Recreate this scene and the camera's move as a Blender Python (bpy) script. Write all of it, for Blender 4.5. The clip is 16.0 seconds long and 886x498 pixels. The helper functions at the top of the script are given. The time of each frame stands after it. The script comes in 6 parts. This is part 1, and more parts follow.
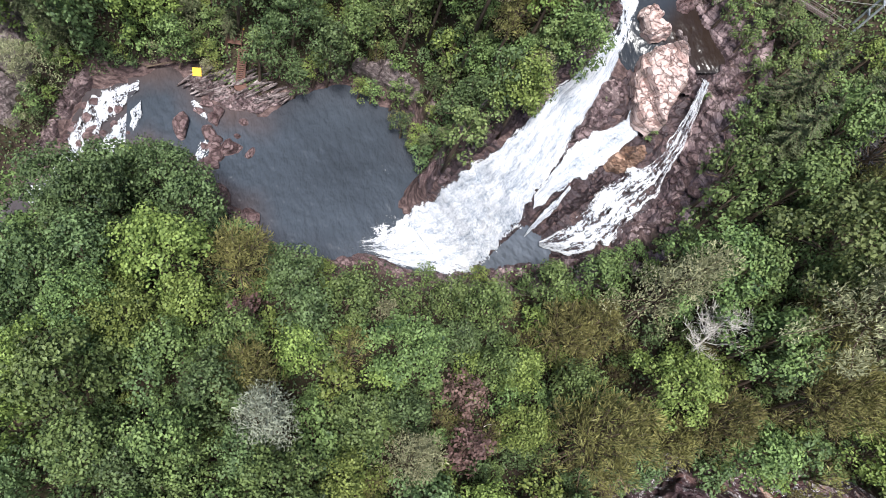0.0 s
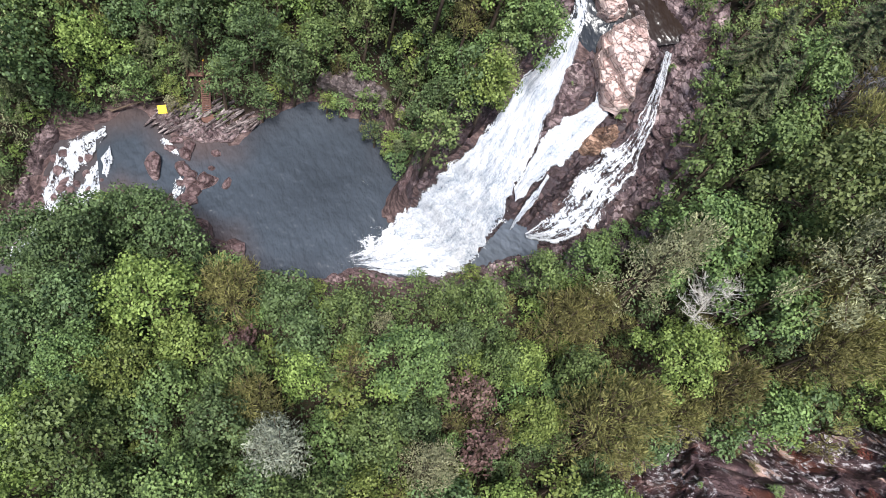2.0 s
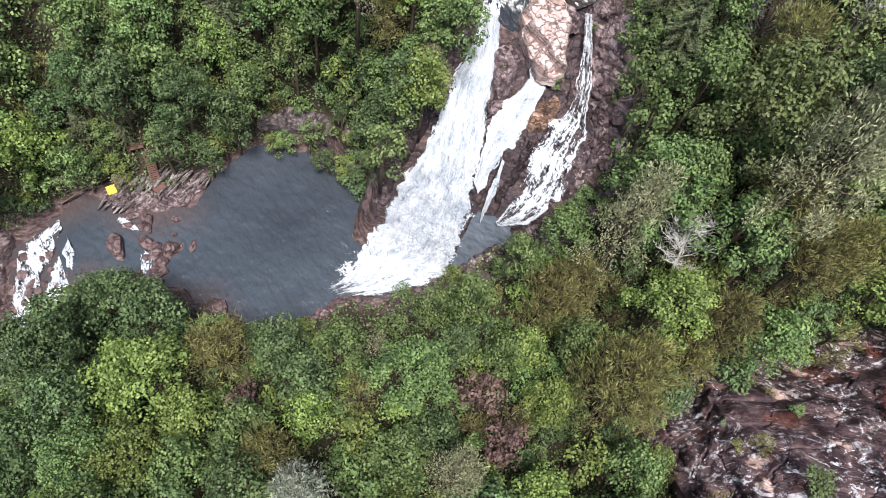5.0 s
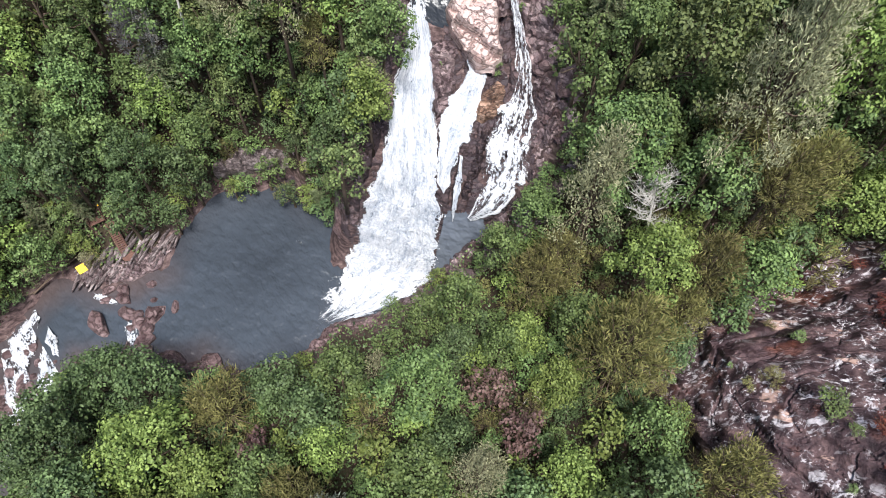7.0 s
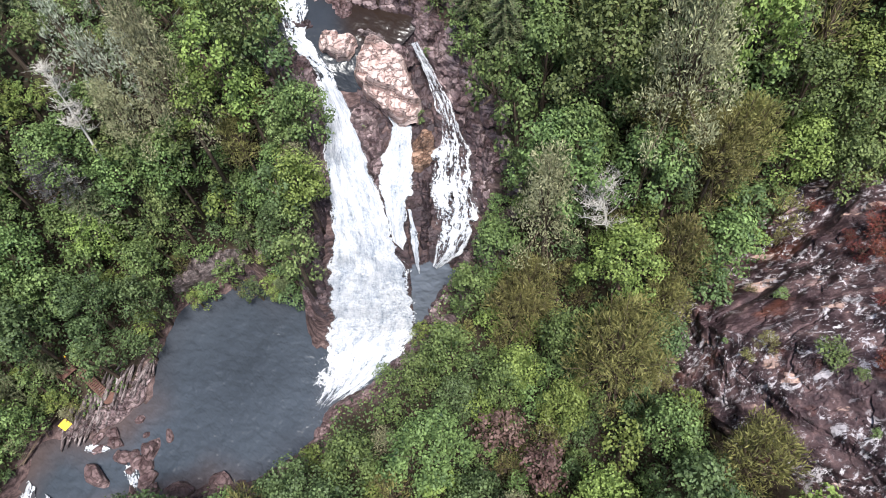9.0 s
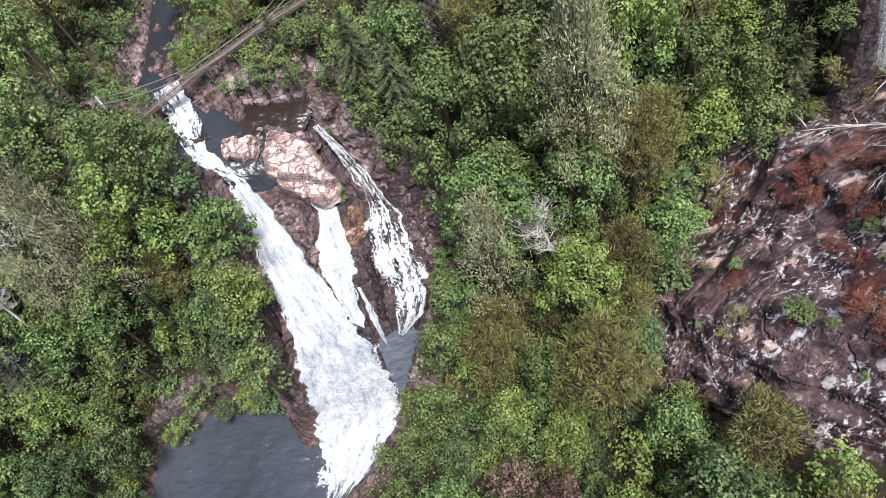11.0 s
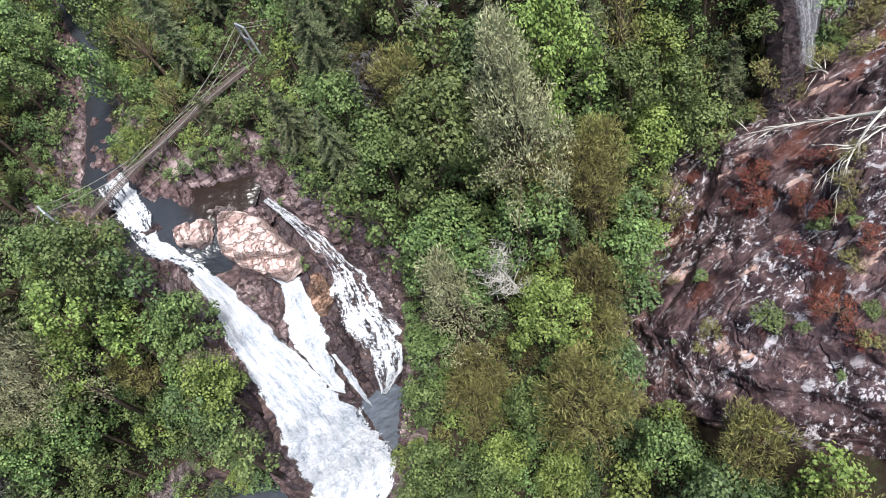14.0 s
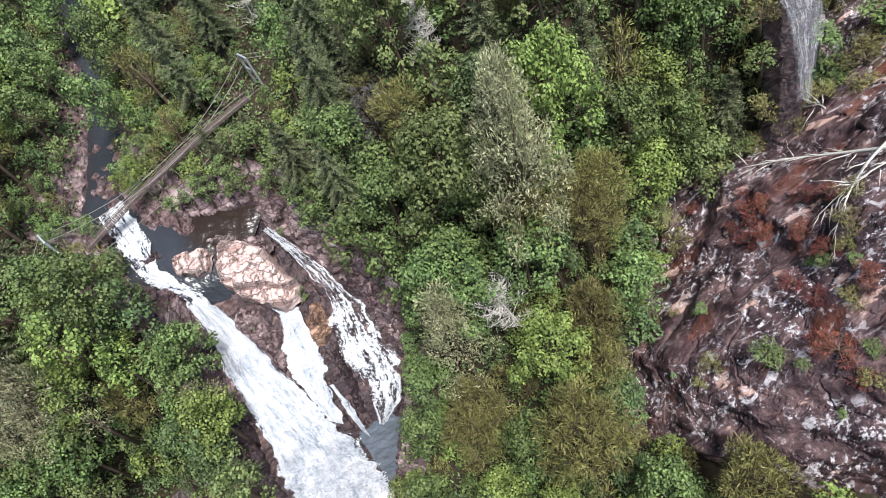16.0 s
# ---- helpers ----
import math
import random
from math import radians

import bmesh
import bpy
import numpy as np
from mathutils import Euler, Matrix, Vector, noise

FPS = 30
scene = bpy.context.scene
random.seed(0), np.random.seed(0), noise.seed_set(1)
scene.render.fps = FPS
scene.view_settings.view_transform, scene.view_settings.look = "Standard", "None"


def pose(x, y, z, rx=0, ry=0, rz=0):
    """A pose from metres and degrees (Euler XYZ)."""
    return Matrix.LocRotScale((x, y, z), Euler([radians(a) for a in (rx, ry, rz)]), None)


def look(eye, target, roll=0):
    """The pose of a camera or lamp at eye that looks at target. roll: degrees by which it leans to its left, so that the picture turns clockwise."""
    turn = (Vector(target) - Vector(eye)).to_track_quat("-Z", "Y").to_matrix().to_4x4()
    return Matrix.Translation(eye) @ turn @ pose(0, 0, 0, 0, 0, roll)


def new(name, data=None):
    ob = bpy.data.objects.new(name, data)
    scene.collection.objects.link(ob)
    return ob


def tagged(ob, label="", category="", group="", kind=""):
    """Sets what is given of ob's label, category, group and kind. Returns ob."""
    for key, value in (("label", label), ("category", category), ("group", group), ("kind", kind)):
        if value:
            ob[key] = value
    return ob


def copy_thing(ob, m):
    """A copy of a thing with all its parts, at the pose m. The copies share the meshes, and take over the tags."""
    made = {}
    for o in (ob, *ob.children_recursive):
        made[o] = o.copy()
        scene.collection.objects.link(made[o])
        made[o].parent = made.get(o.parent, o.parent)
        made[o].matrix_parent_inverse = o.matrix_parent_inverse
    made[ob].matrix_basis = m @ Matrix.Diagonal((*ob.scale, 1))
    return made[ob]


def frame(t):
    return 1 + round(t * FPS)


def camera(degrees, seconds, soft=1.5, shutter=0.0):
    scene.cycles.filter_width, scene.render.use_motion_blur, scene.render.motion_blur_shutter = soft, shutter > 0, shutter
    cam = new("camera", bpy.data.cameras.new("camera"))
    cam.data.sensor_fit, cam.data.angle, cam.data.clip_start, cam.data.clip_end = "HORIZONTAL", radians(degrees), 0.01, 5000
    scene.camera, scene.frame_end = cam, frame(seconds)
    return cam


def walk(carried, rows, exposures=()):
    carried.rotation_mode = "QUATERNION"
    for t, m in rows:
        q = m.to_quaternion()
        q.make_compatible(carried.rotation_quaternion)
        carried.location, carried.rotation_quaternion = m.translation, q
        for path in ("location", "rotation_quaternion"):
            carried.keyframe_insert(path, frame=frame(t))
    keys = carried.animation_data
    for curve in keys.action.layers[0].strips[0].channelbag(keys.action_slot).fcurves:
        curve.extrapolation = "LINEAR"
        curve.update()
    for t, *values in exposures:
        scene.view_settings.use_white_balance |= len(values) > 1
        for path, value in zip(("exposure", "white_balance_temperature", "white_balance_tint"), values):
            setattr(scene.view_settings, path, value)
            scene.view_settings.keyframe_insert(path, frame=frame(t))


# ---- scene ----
SKY, SUN, SUN_TURN, SUN_UP, EXPOSURE = 0.088, 3.8, 205, 68, 1.16
cam = camera(69.99, 16.0, 0.95)
PATH = [
    (0, (-28.596, -36.601, 97.510), (-3.062, 4.653, 10.068), 33.56),
    (0.5, (-28.434, -36.058, 97.777), (-2.660, 4.795, 10.217), 32.09),
    (1, (-28.237, -35.647, 98.064), (-2.229, 4.885, 10.424), 30.55),
    (1.5, (-28.003, -35.352, 98.297), (-1.768, 4.972, 10.629), 28.86),
    (2, (-27.731, -35.174, 98.476), (-1.259, 4.978, 10.800), 27.19),
    (2.5, (-27.435, -35.060, 98.586), (-0.731, 5.053, 10.963), 25.46),
    (3, (-27.130, -34.991, 98.659), (-0.220, 5.069, 11.075), 23.66),
    (3.5, (-26.804, -34.967, 98.737), (0.330, 5.028, 11.192), 21.79),
    (4, (-26.462, -35.007, 98.846), (0.975, 4.982, 11.393), 19.66),
    (6.5, (-25.162, -36.640, 98.220), (5.060, 3.945, 11.967), 6.63),
    (7, (-24.553, -36.376, 98.378), (5.858, 3.806, 12.004), 3.94),
    (7.5, (-23.843, -36.045, 98.579), (6.961, 3.871, 12.220), 1.05),
    (8, (-22.941, -35.660, 98.845), (8.671, 4.303, 12.801), -2.17),
    (8.5, (-21.828, -35.290, 99.208), (11.225, 5.064, 13.890), -5.64),
    (9, (-20.616, -34.957, 99.558), (14.436, 5.813, 15.242), -9.05),
    (9.5, (-19.474, -34.638, 99.776), (17.952, 6.202, 16.520), -12.24),
    (10, (-18.408, -34.396, 99.947), (21.219, 5.990, 17.493), -15.07),
    (12.5, (-12.501, -35.725, 101.349), (30.387, 1.084, 18.852), -25.89),
    (13, (-11.826, -35.894, 101.574), (31.516, 0.640, 19.192), -26.42),
    (13.5, (-11.201, -35.980, 101.762), (32.781, 0.548, 19.718), -26.54),
    (14, (-10.658, -35.987, 101.996), (34.186, 0.622, 20.456), -26.34),
    (14.5, (-10.194, -35.960, 102.244), (35.516, 0.751, 21.232), -26.02),
    (15, (-9.780, -35.932, 102.471), (36.591, 0.870, 21.878), -25.67),
    (15.5, (-9.398, -35.915, 102.710), (37.441, 0.974, 22.427), -25.35),
    (16, (-9.016, -35.881, 102.951), (38.082, 1.082, 22.854), -25.14),
]
walk(cam, [(t, look(e, a, r)) for t, e, a, r in PATH], [(0, EXPOSURE), (16, EXPOSURE)])

# ---- world and light: an overcast, bright day ----
world = bpy.data.worlds.new("overcast_sky")
scene.world = world
world.use_nodes = True
wn, wl = world.node_tree.nodes, world.node_tree.links
sky = wn.new("ShaderNodeTexSky")
sky.sky_type, sky.sun_disc = "NISHITA", False
sky.sun_elevation, sky.sun_rotation = radians(SUN_UP), radians(SUN_TURN)
sky.air_density, sky.dust_density, sky.ozone_density = 1.0, 1.0, 1.0
cloud = wn.new("ShaderNodeHueSaturation")
cloud.inputs["Saturation"].default_value = 1.0
wl.new(sky.outputs[0], cloud.inputs["Color"])
wl.new(cloud.outputs[0], wn["Background"].inputs[0])
wn["Background"].inputs[1].default_value = SKY
sun_data = bpy.data.lights.new("sun", "SUN")
sun_data.energy, sun_data.angle, sun_data.color = SUN, radians(18), (1.0, 0.98, 0.955)
sun = new("sun", sun_data)
sun.rotation_euler = Euler((radians(90 - SUN_UP), 0, radians(180 - SUN_TURN)))
sun.location = (0, 0, 200)


# ---- materials ----
def material(name, rough=0.8, spec=0.3):
    m = bpy.data.materials.new(name)
    m.use_nodes = True
    nt = m.node_tree
    b = nt.nodes["Principled BSDF"]
    b.inputs["Roughness"].default_value = rough
    b.inputs["Specular IOR Level"].default_value = spec
    return m, nt.nodes, nt.links, b


def ramp(nodes, stops):
    r = nodes.new("ShaderNodeValToRGB")
    e = r.color_ramp.elements
    while len(e) < len(stops):
        e.new(0.5)
    for k, (p, c) in enumerate(stops):
        e[k].position, e[k].color = p, (*c, 1)
    return r


def tex_noise(nodes, links, scale, detail=6.0, rough=0.6, vec=None):
    n = nodes.new("ShaderNodeTexNoise")
    n.inputs["Scale"].default_value, n.inputs["Detail"].default_value, n.inputs["Roughness"].default_value = scale, detail, rough
    if vec is not None:
        links.new(vec, n.inputs["Vector"])
    return n


def mapping(nodes, links, out, scale, turn=(0, 0, 0)):
    mp = nodes.new("ShaderNodeMapping")
    mp.inputs["Scale"].default_value = scale
    mp.inputs["Rotation"].default_value = [radians(a) for a in turn]
    links.new(out, mp.inputs["Vector"])
    return mp.outputs[0]


def mix_color(nodes, links, fac, a, b, blend="MIX"):
    m = nodes.new("ShaderNodeMix")
    m.data_type, m.blend_type = "RGBA", blend
    for key, value in ((0, fac), (6, a), (7, b)):
        if isinstance(value, (int, float)):
            m.inputs[key].default_value = value
        elif isinstance(value, tuple):
            m.inputs[key].default_value = (*value, 1)
        else:
            links.new(value, m.inputs[key])
    return m.outputs[2]


def maths(nodes, links, op, a, b=0.0, clamp=False):
    m = nodes.new("ShaderNodeMath")
    m.operation, m.use_clamp = op, clamp
    for key, value in ((0, a), (1, b)):
        if isinstance(value, (int, float)):
            m.inputs[key].default_value = value
        else:
            links.new(value, m.inputs[key])
    return m.outputs[0]


def bump(nodes, links, bsdf, height, strength, distance):
    b = nodes.new("ShaderNodeBump")
    b.inputs["Strength"].default_value, b.inputs["Distance"].default_value = strength, distance
    links.new(height, b.inputs["Height"])
    links.new(b.outputs[0], bsdf.inputs["Normal"])


def leaf_material(name, dark, light, through_light=0.25, hue=0.013):
    """Leaves: light and dark tufts, each tree a little different, some light through the blades."""
    m, n, l, b = material(name, 0.55, 0.25)
    geo, info = n.new("ShaderNodeNewGeometry"), n.new("ShaderNodeObjectInfo")
    r = ramp(n, [(0.0, dark), (1.0, light)])
    tc = n.new("ShaderNodeTexCoord")
    big = tex_noise(n, l, 0.5, 3.0, 0.55, tc.outputs["Object"])
    tone = maths(n, l, "ADD", maths(n, l, "MULTIPLY", geo.outputs["Random Per Island"], 0.5), maths(n, l, "MULTIPLY", big.outputs[0], 1.7))
    l.new(maths(n, l, "SUBTRACT", tone, 0.65), r.inputs[0])
    hsv = n.new("ShaderNodeHueSaturation")
    l.new(maths(n, l, "ADD", maths(n, l, "MULTIPLY", info.outputs["Random"], 2 * hue), 0.494 - hue), hsv.inputs["Hue"])
    l.new(maths(n, l, "ADD", maths(n, l, "MULTIPLY", info.outputs["Random"], 0.5), 0.75), hsv.inputs["Value"])
    l.new(r.outputs[0], hsv.inputs["Color"])
    l.new(hsv.outputs[0], b.inputs["Base Color"])
    t = n.new("ShaderNodeBsdfTranslucent")
    l.new(hsv.outputs[0], t.inputs[0])
    mix = n.new("ShaderNodeMixShader")
    mix.inputs[0].default_value = through_light
    l.new(b.outputs[0], mix.inputs[1])
    l.new(t.outputs[0], mix.inputs[2])
    l.new(mix.outputs[0], n["Material Output"].inputs[0])
    return m


def bark_material(name, a, b_):
    m, n, l, b = material(name, 0.9, 0.15)
    tc = n.new("ShaderNodeTexCoord")
    ns = tex_noise(n, l, 2.0, 8, 0.7, mapping(n, l, tc.outputs["Object"], (3, 3, 0.6)))
    r = ramp(n, [(0.3, a), (0.7, b_)])
    l.new(ns.outputs[0], r.inputs[0])
    l.new(r.outputs[0], b.inputs["Base Color"])
    bump(n, l, b, ns.outputs[0], 0.6, 0.05)
    return m


def rock_material(name, stops, wet=0.35, scale=0.35, strata=(1.0, 1.0, 3.5), turn=(20, 15, 30), lichen=None, lichen_amount=0.62, streak=None, moss=None):
    """Weathered layered rock: tilted beds, stains, cracks; lichen spots, seep streaks and moss where asked for."""
    m, n, l, b = material(name, 0.75, 0.3)
    tc = n.new("ShaderNodeTexCoord")
    geo = n.new("ShaderNodeNewGeometry")
    pos = geo.outputs["Position"]
    beds = mapping(n, l, pos, strata, turn)
    large = tex_noise(n, l, scale, 8, 0.62, beds)
    fine = tex_noise(n, l, scale * 9, 6, 0.7, beds)
    r = ramp(n, stops)
    block = n.new("ShaderNodeTexVoronoi")
    block.inputs["Scale"].default_value = scale * 1.1
    tone = maths(n, l, "ADD", maths(n, l, "MULTIPLY", large.outputs[0], 0.6), maths(n, l, "MULTIPLY", fine.outputs[0], 0.3))
    l.new(maths(n, l, "ADD", tone, maths(n, l, "MULTIPLY", maths(n, l, "SUBTRACT", block.outputs["Color"], 0.3), 0.2)), r.inputs[0])
    color = r.outputs[0]
    cr = n.new("ShaderNodeTexVoronoi")
    cr.feature = "DISTANCE_TO_EDGE"
    cr.inputs["Scale"].default_value = scale * 1.1
    warp = n.new("ShaderNodeVectorMath")
    warp.operation = "MULTIPLY_ADD"
    l.new(large.outputs["Color"], warp.inputs[0])
    warp.inputs[1].default_value = (2.0, 2.0, 2.0)
    l.new(beds, warp.inputs[2])
    l.new(warp.outputs[0], block.inputs["Vector"])
    l.new(warp.outputs[0], cr.inputs["Vector"])
    crack = ramp(n, [(0.0, (0, 0, 0)), (0.07, (1, 1, 1))])
    l.new(cr.outputs["Distance"], crack.inputs[0])
    color = mix_color(n, l, maths(n, l, "MULTIPLY", maths(n, l, "SUBTRACT", 1.0, crack.outputs[0]), 0.8), color, (0.03, 0.018, 0.016))
    if streak:
        st = tex_noise(n, l, 0.5, 6, 0.6, mapping(n, l, pos, (2.2, 2.2, 0.35), (35, 0, -15)))
        sr = ramp(n, [(0.54, (0, 0, 0)), (0.62, (1, 1, 1))])
        l.new(st.outputs[0], sr.inputs[0])
        color = mix_color(n, l, maths(n, l, "MULTIPLY", sr.outputs[0], 0.8), color, streak)
    if lichen:
        li = tex_noise(n, l, scale * 5, 10, 0.75, pos)
        lr = ramp(n, [(lichen_amount, (0, 0, 0)), (lichen_amount + 0.05, (1, 1, 1))])
        l.new(li.outputs[0], lr.inputs[0])
        color = mix_color(n, l, maths(n, l, "MULTIPLY", lr.outputs[0], 0.85), color, lichen)
    if moss:
        mo = tex_noise(n, l, 0.45, 5, 0.6, pos)
        mr = ramp(n, [(0.58, (0, 0, 0)), (0.66, (1, 1, 1))])
        l.new(mo.outputs[0], mr.inputs[0])
        color = mix_color(n, l, maths(n, l, "MULTIPLY", mr.outputs[0], 0.85), color, moss)
    l.new(color, b.inputs["Base Color"])
    wetness = ramp(n, [(0.35, (wet, wet, wet)), (0.65, (0.85, 0.85, 0.85))])
    l.new(large.outputs[0], wetness.inputs[0])
    l.new(wetness.outputs[0], b.inputs["Roughness"])
    h = maths(n, l, "ADD", maths(n, l, "ADD", large.outputs[0], maths(n, l, "MULTIPLY", fine.outputs[0], 0.35)), maths(n, l, "MULTIPLY", crack.outputs[0], 0.35))
    bump(n, l, b, h, 0.8, 0.35)
    return m


def cliff_material():
    """Dark maroon rock with seep streaks down the face, lichen crusts, fresh tan breaks and rusty litter."""
    m, n, l, b = material("cliff_rock", 0.7, 0.35)
    uv = n.new("ShaderNodeUVMap").outputs[0]
    pos = n.new("ShaderNodeNewGeometry").outputs["Position"]

    def mask(noise_out, lo, hi):
        r = ramp(n, [(lo, (0, 0, 0)), (hi, (1, 1, 1))])
        l.new(noise_out, r.inputs[0])
        return r.outputs[0]

    grain = tex_noise(n, l, 0.35, 10, 0.66, pos)
    r = ramp(n, [(0.36, (0.014, 0.008, 0.01)), (0.48, (0.045, 0.025, 0.029)), (0.58, (0.1, 0.06, 0.062)), (0.68, (0.26, 0.17, 0.16))])
    l.new(grain.outputs[0], r.inputs[0])
    color = r.outputs[0]
    rust = tex_noise(n, l, 0.09, 6, 0.6, uv)
    color = mix_color(n, l, maths(n, l, "MULTIPLY", mask(rust.outputs[0], 0.55, 0.63), 0.75), color, (0.13, 0.042, 0.026))
    wide = tex_noise(n, l, 0.1, 4, 0.6, mapping(n, l, uv, (1, 0.6, 1), (0, 0, 20)))
    fresh = tex_noise(n, l, 0.2, 5, 0.55, mapping(n, l, uv, (1.5, 0.8, 1), (0, 0, 35)))
    color = mix_color(n, l, maths(n, l, "MULTIPLY", mask(fresh.outputs[0], 0.625, 0.65), 0.9), color, (0.45, 0.3, 0.25))
    beds = mapping(n, l, pos, (1.1, 1.1, 0.34))
    seep = tex_noise(n, l, 0.55, 11, 0.74, beds)
    seep.inputs["Distortion"].default_value = 0.8
    color = mix_color(n, l, maths(n, l, "MULTIPLY", mask(seep.outputs[0], 0.56, 0.6), maths(n, l, "ADD", mask(wide.outputs[0], 0.4, 0.54), 0.3, True)), color, (0.5, 0.46, 0.48))
    streak = tex_noise(n, l, 0.9, 9, 0.68, mapping(n, l, pos, (1.6, 1.0, 0.9), (12, 20, 25)))
    crust = tex_noise(n, l, 1.5, 11, 0.76, beds)
    color = mix_color(n, l, maths(n, l, "MULTIPLY", mask(crust.outputs[0], 0.55, 0.59), mask(wide.outputs[0], 0.46, 0.55)), color, (0.62, 0.59, 0.62))
    l.new(color, b.inputs["Base Color"])
    l.new(mask(grain.outputs[0], 0.2, 0.75), b.inputs["Roughness"])
    bump(n, l, b, maths(n, l, "ADD", grain.outputs[0], maths(n, l, "MULTIPLY", streak.outputs[0], 0.6)), 0.9, 0.7)
    return m


def ground_material():
    m, n, l, b = material("forest_ground", 0.95, 0.1)
    geo = n.new("ShaderNodeNewGeometry")
    at = n.new("ShaderNodeAttribute")
    at.attribute_name = "rocky"
    pos = geo.outputs["Position"]
    litter = tex_noise(n, l, 1.2, 10, 0.75, pos)
    lr = ramp(n, [(0.3, (0.014, 0.011, 0.008)), (0.5, (0.035, 0.026, 0.018)), (0.62, (0.03, 0.036, 0.016)), (0.75, (0.085, 0.058, 0.04))])
    l.new(litter.outputs[0], lr.inputs[0])
    beds = mapping(n, l, pos, (1.0, 1.0, 3.0), (15, 20, 30))
    rk = tex_noise(n, l, 0.7, 10, 0.68, beds)
    rr = ramp(n, [(0.3, (0.018, 0.013, 0.014)), (0.45, (0.055, 0.037, 0.037)), (0.58, (0.12, 0.082, 0.078)), (0.74, (0.25, 0.185, 0.17))])
    l.new(rk.outputs[0], rr.inputs[0])
    edge = maths(n, l, "ADD", at.outputs["Fac"], maths(n, l, "MULTIPLY", maths(n, l, "SUBTRACT", rk.outputs[0], 0.5), 1.2), True)
    l.new(mix_color(n, l, edge, lr.outputs[0], rr.outputs[0]), b.inputs["Base Color"])
    bump(n, l, b, maths(n, l, "ADD", rk.outputs[0], litter.outputs[0]), 0.6, 0.25)
    return m


def water_material(name, deep, scale, strength, shallow=None):
    """Clear river water over a dark bed, ruffled by small waves."""
    m, n, l, b = material(name, 0.24, 0.5)
    geo = n.new("ShaderNodeNewGeometry")
    pos = geo.outputs["Position"]
    b.inputs["IOR"].default_value = 1.33
    tint = tex_noise(n, l, 0.06, 4, 0.5, pos)
    r = ramp(n, [(0.3, tuple(0.75 * c for c in deep)), (0.7, tuple(1.25 * c for c in deep))])
    l.new(tint.outputs[0], r.inputs[0])
    color = r.outputs[0]
    if shallow:
        at = n.new("ShaderNodeAttribute")
        at.attribute_name = "shallow"
        color = mix_color(n, l, at.outputs["Fac"], color, shallow)
    l.new(color, b.inputs["Base Color"])
    w1 = tex_noise(n, l, scale, 2.5, 0.45, mapping(n, l, pos, (1.0, 0.55, 1.0), (0, 0, 35)))
    w2 = tex_noise(n, l, scale * 0.3, 3, 0.5, pos)
    bump(n, l, b, maths(n, l, "ADD", w1.outputs[0], w2.outputs[0]), strength, 0.6)
    return m


def foam_material(name, across, along, low, high, opacity=1.0):
    """White water in torn streaks along the flow; the rock or the dark water shows between them."""
    m, n, l, b = material(name, 0.55, 0.3)
    uv = n.new("ShaderNodeUVMap")
    at = n.new("ShaderNodeAttribute")
    at.attribute_name = "foaminess"
    st = tex_noise(n, l, 1.0, 6, 0.6, mapping(n, l, uv.outputs[0], (across, along, 1)))
    st2 = tex_noise(n, l, 1.0, 5, 0.65, mapping(n, l, uv.outputs[0], (across * 3.6, along * 4.5, 1)))
    st3 = tex_noise(n, l, 2.6, 5, 0.7, uv.outputs[0])
    v = maths(n, l, "ADD", maths(n, l, "MULTIPLY", st.outputs[0], 0.45), maths(n, l, "ADD", maths(n, l, "MULTIPLY", st2.outputs[0], 0.3), maths(n, l, "MULTIPLY", st3.outputs[0], 0.25)))
    v = maths(n, l, "ADD", maths(n, l, "MULTIPLY", v, 2.6), -0.8)
    cover = maths(n, l, "ADD", v, maths(n, l, "SUBTRACT", at.outputs["Fac"], 0.5))
    r = ramp(n, [(low, (0, 0, 0)), (high, (1, 1, 1))])
    l.new(cover, r.inputs[0])
    # bluish shadows of the white water are put into the ramp's low tones
    c = ramp(n, [(0.12, (0.17, 0.2, 0.25)), (0.38, (0.37, 0.4, 0.45)), (0.62, (0.6, 0.61, 0.64)), (0.9, (0.7, 0.7, 0.72))])
    l.new(v, c.inputs[0])
    l.new(c.outputs[0], b.inputs["Base Color"])
    b.inputs["Subsurface Weight"].default_value = 0.0
    bump(n, l, b, v, 0.9, 0.5)
    tr = n.new("ShaderNodeBsdfTransparent")
    mix = n.new("ShaderNodeMixShader")
    l.new(maths(n, l, "MULTIPLY", r.outputs[0], opacity), mix.inputs[0])
    l.new(tr.outputs[0], mix.inputs[1])
    l.new(b.outputs[0], mix.inputs[2])
    l.new(mix.outputs[0], n["Material Output"].inputs[0])
    return m


def plain_material(name, a, c, scale=3.0, rough=0.8, metal=0.0, stretch=(1, 1, 1)):
    m, n, l, b = material(name, rough, 0.3)
    tc = n.new("ShaderNodeTexCoord")
    ns = tex_noise(n, l, scale, 7, 0.65, mapping(n, l, tc.outputs["Object"], stretch))
    r = ramp(n, [(0.3, a), (0.7, c)])
    l.new(ns.outputs[0], r.inputs[0])
    l.new(r.outputs[0], b.inputs["Base Color"])
    b.inputs["Metallic"].default_value = metal
    bump(n, l, b, ns.outputs[0], 0.3, 0.03)
    return m


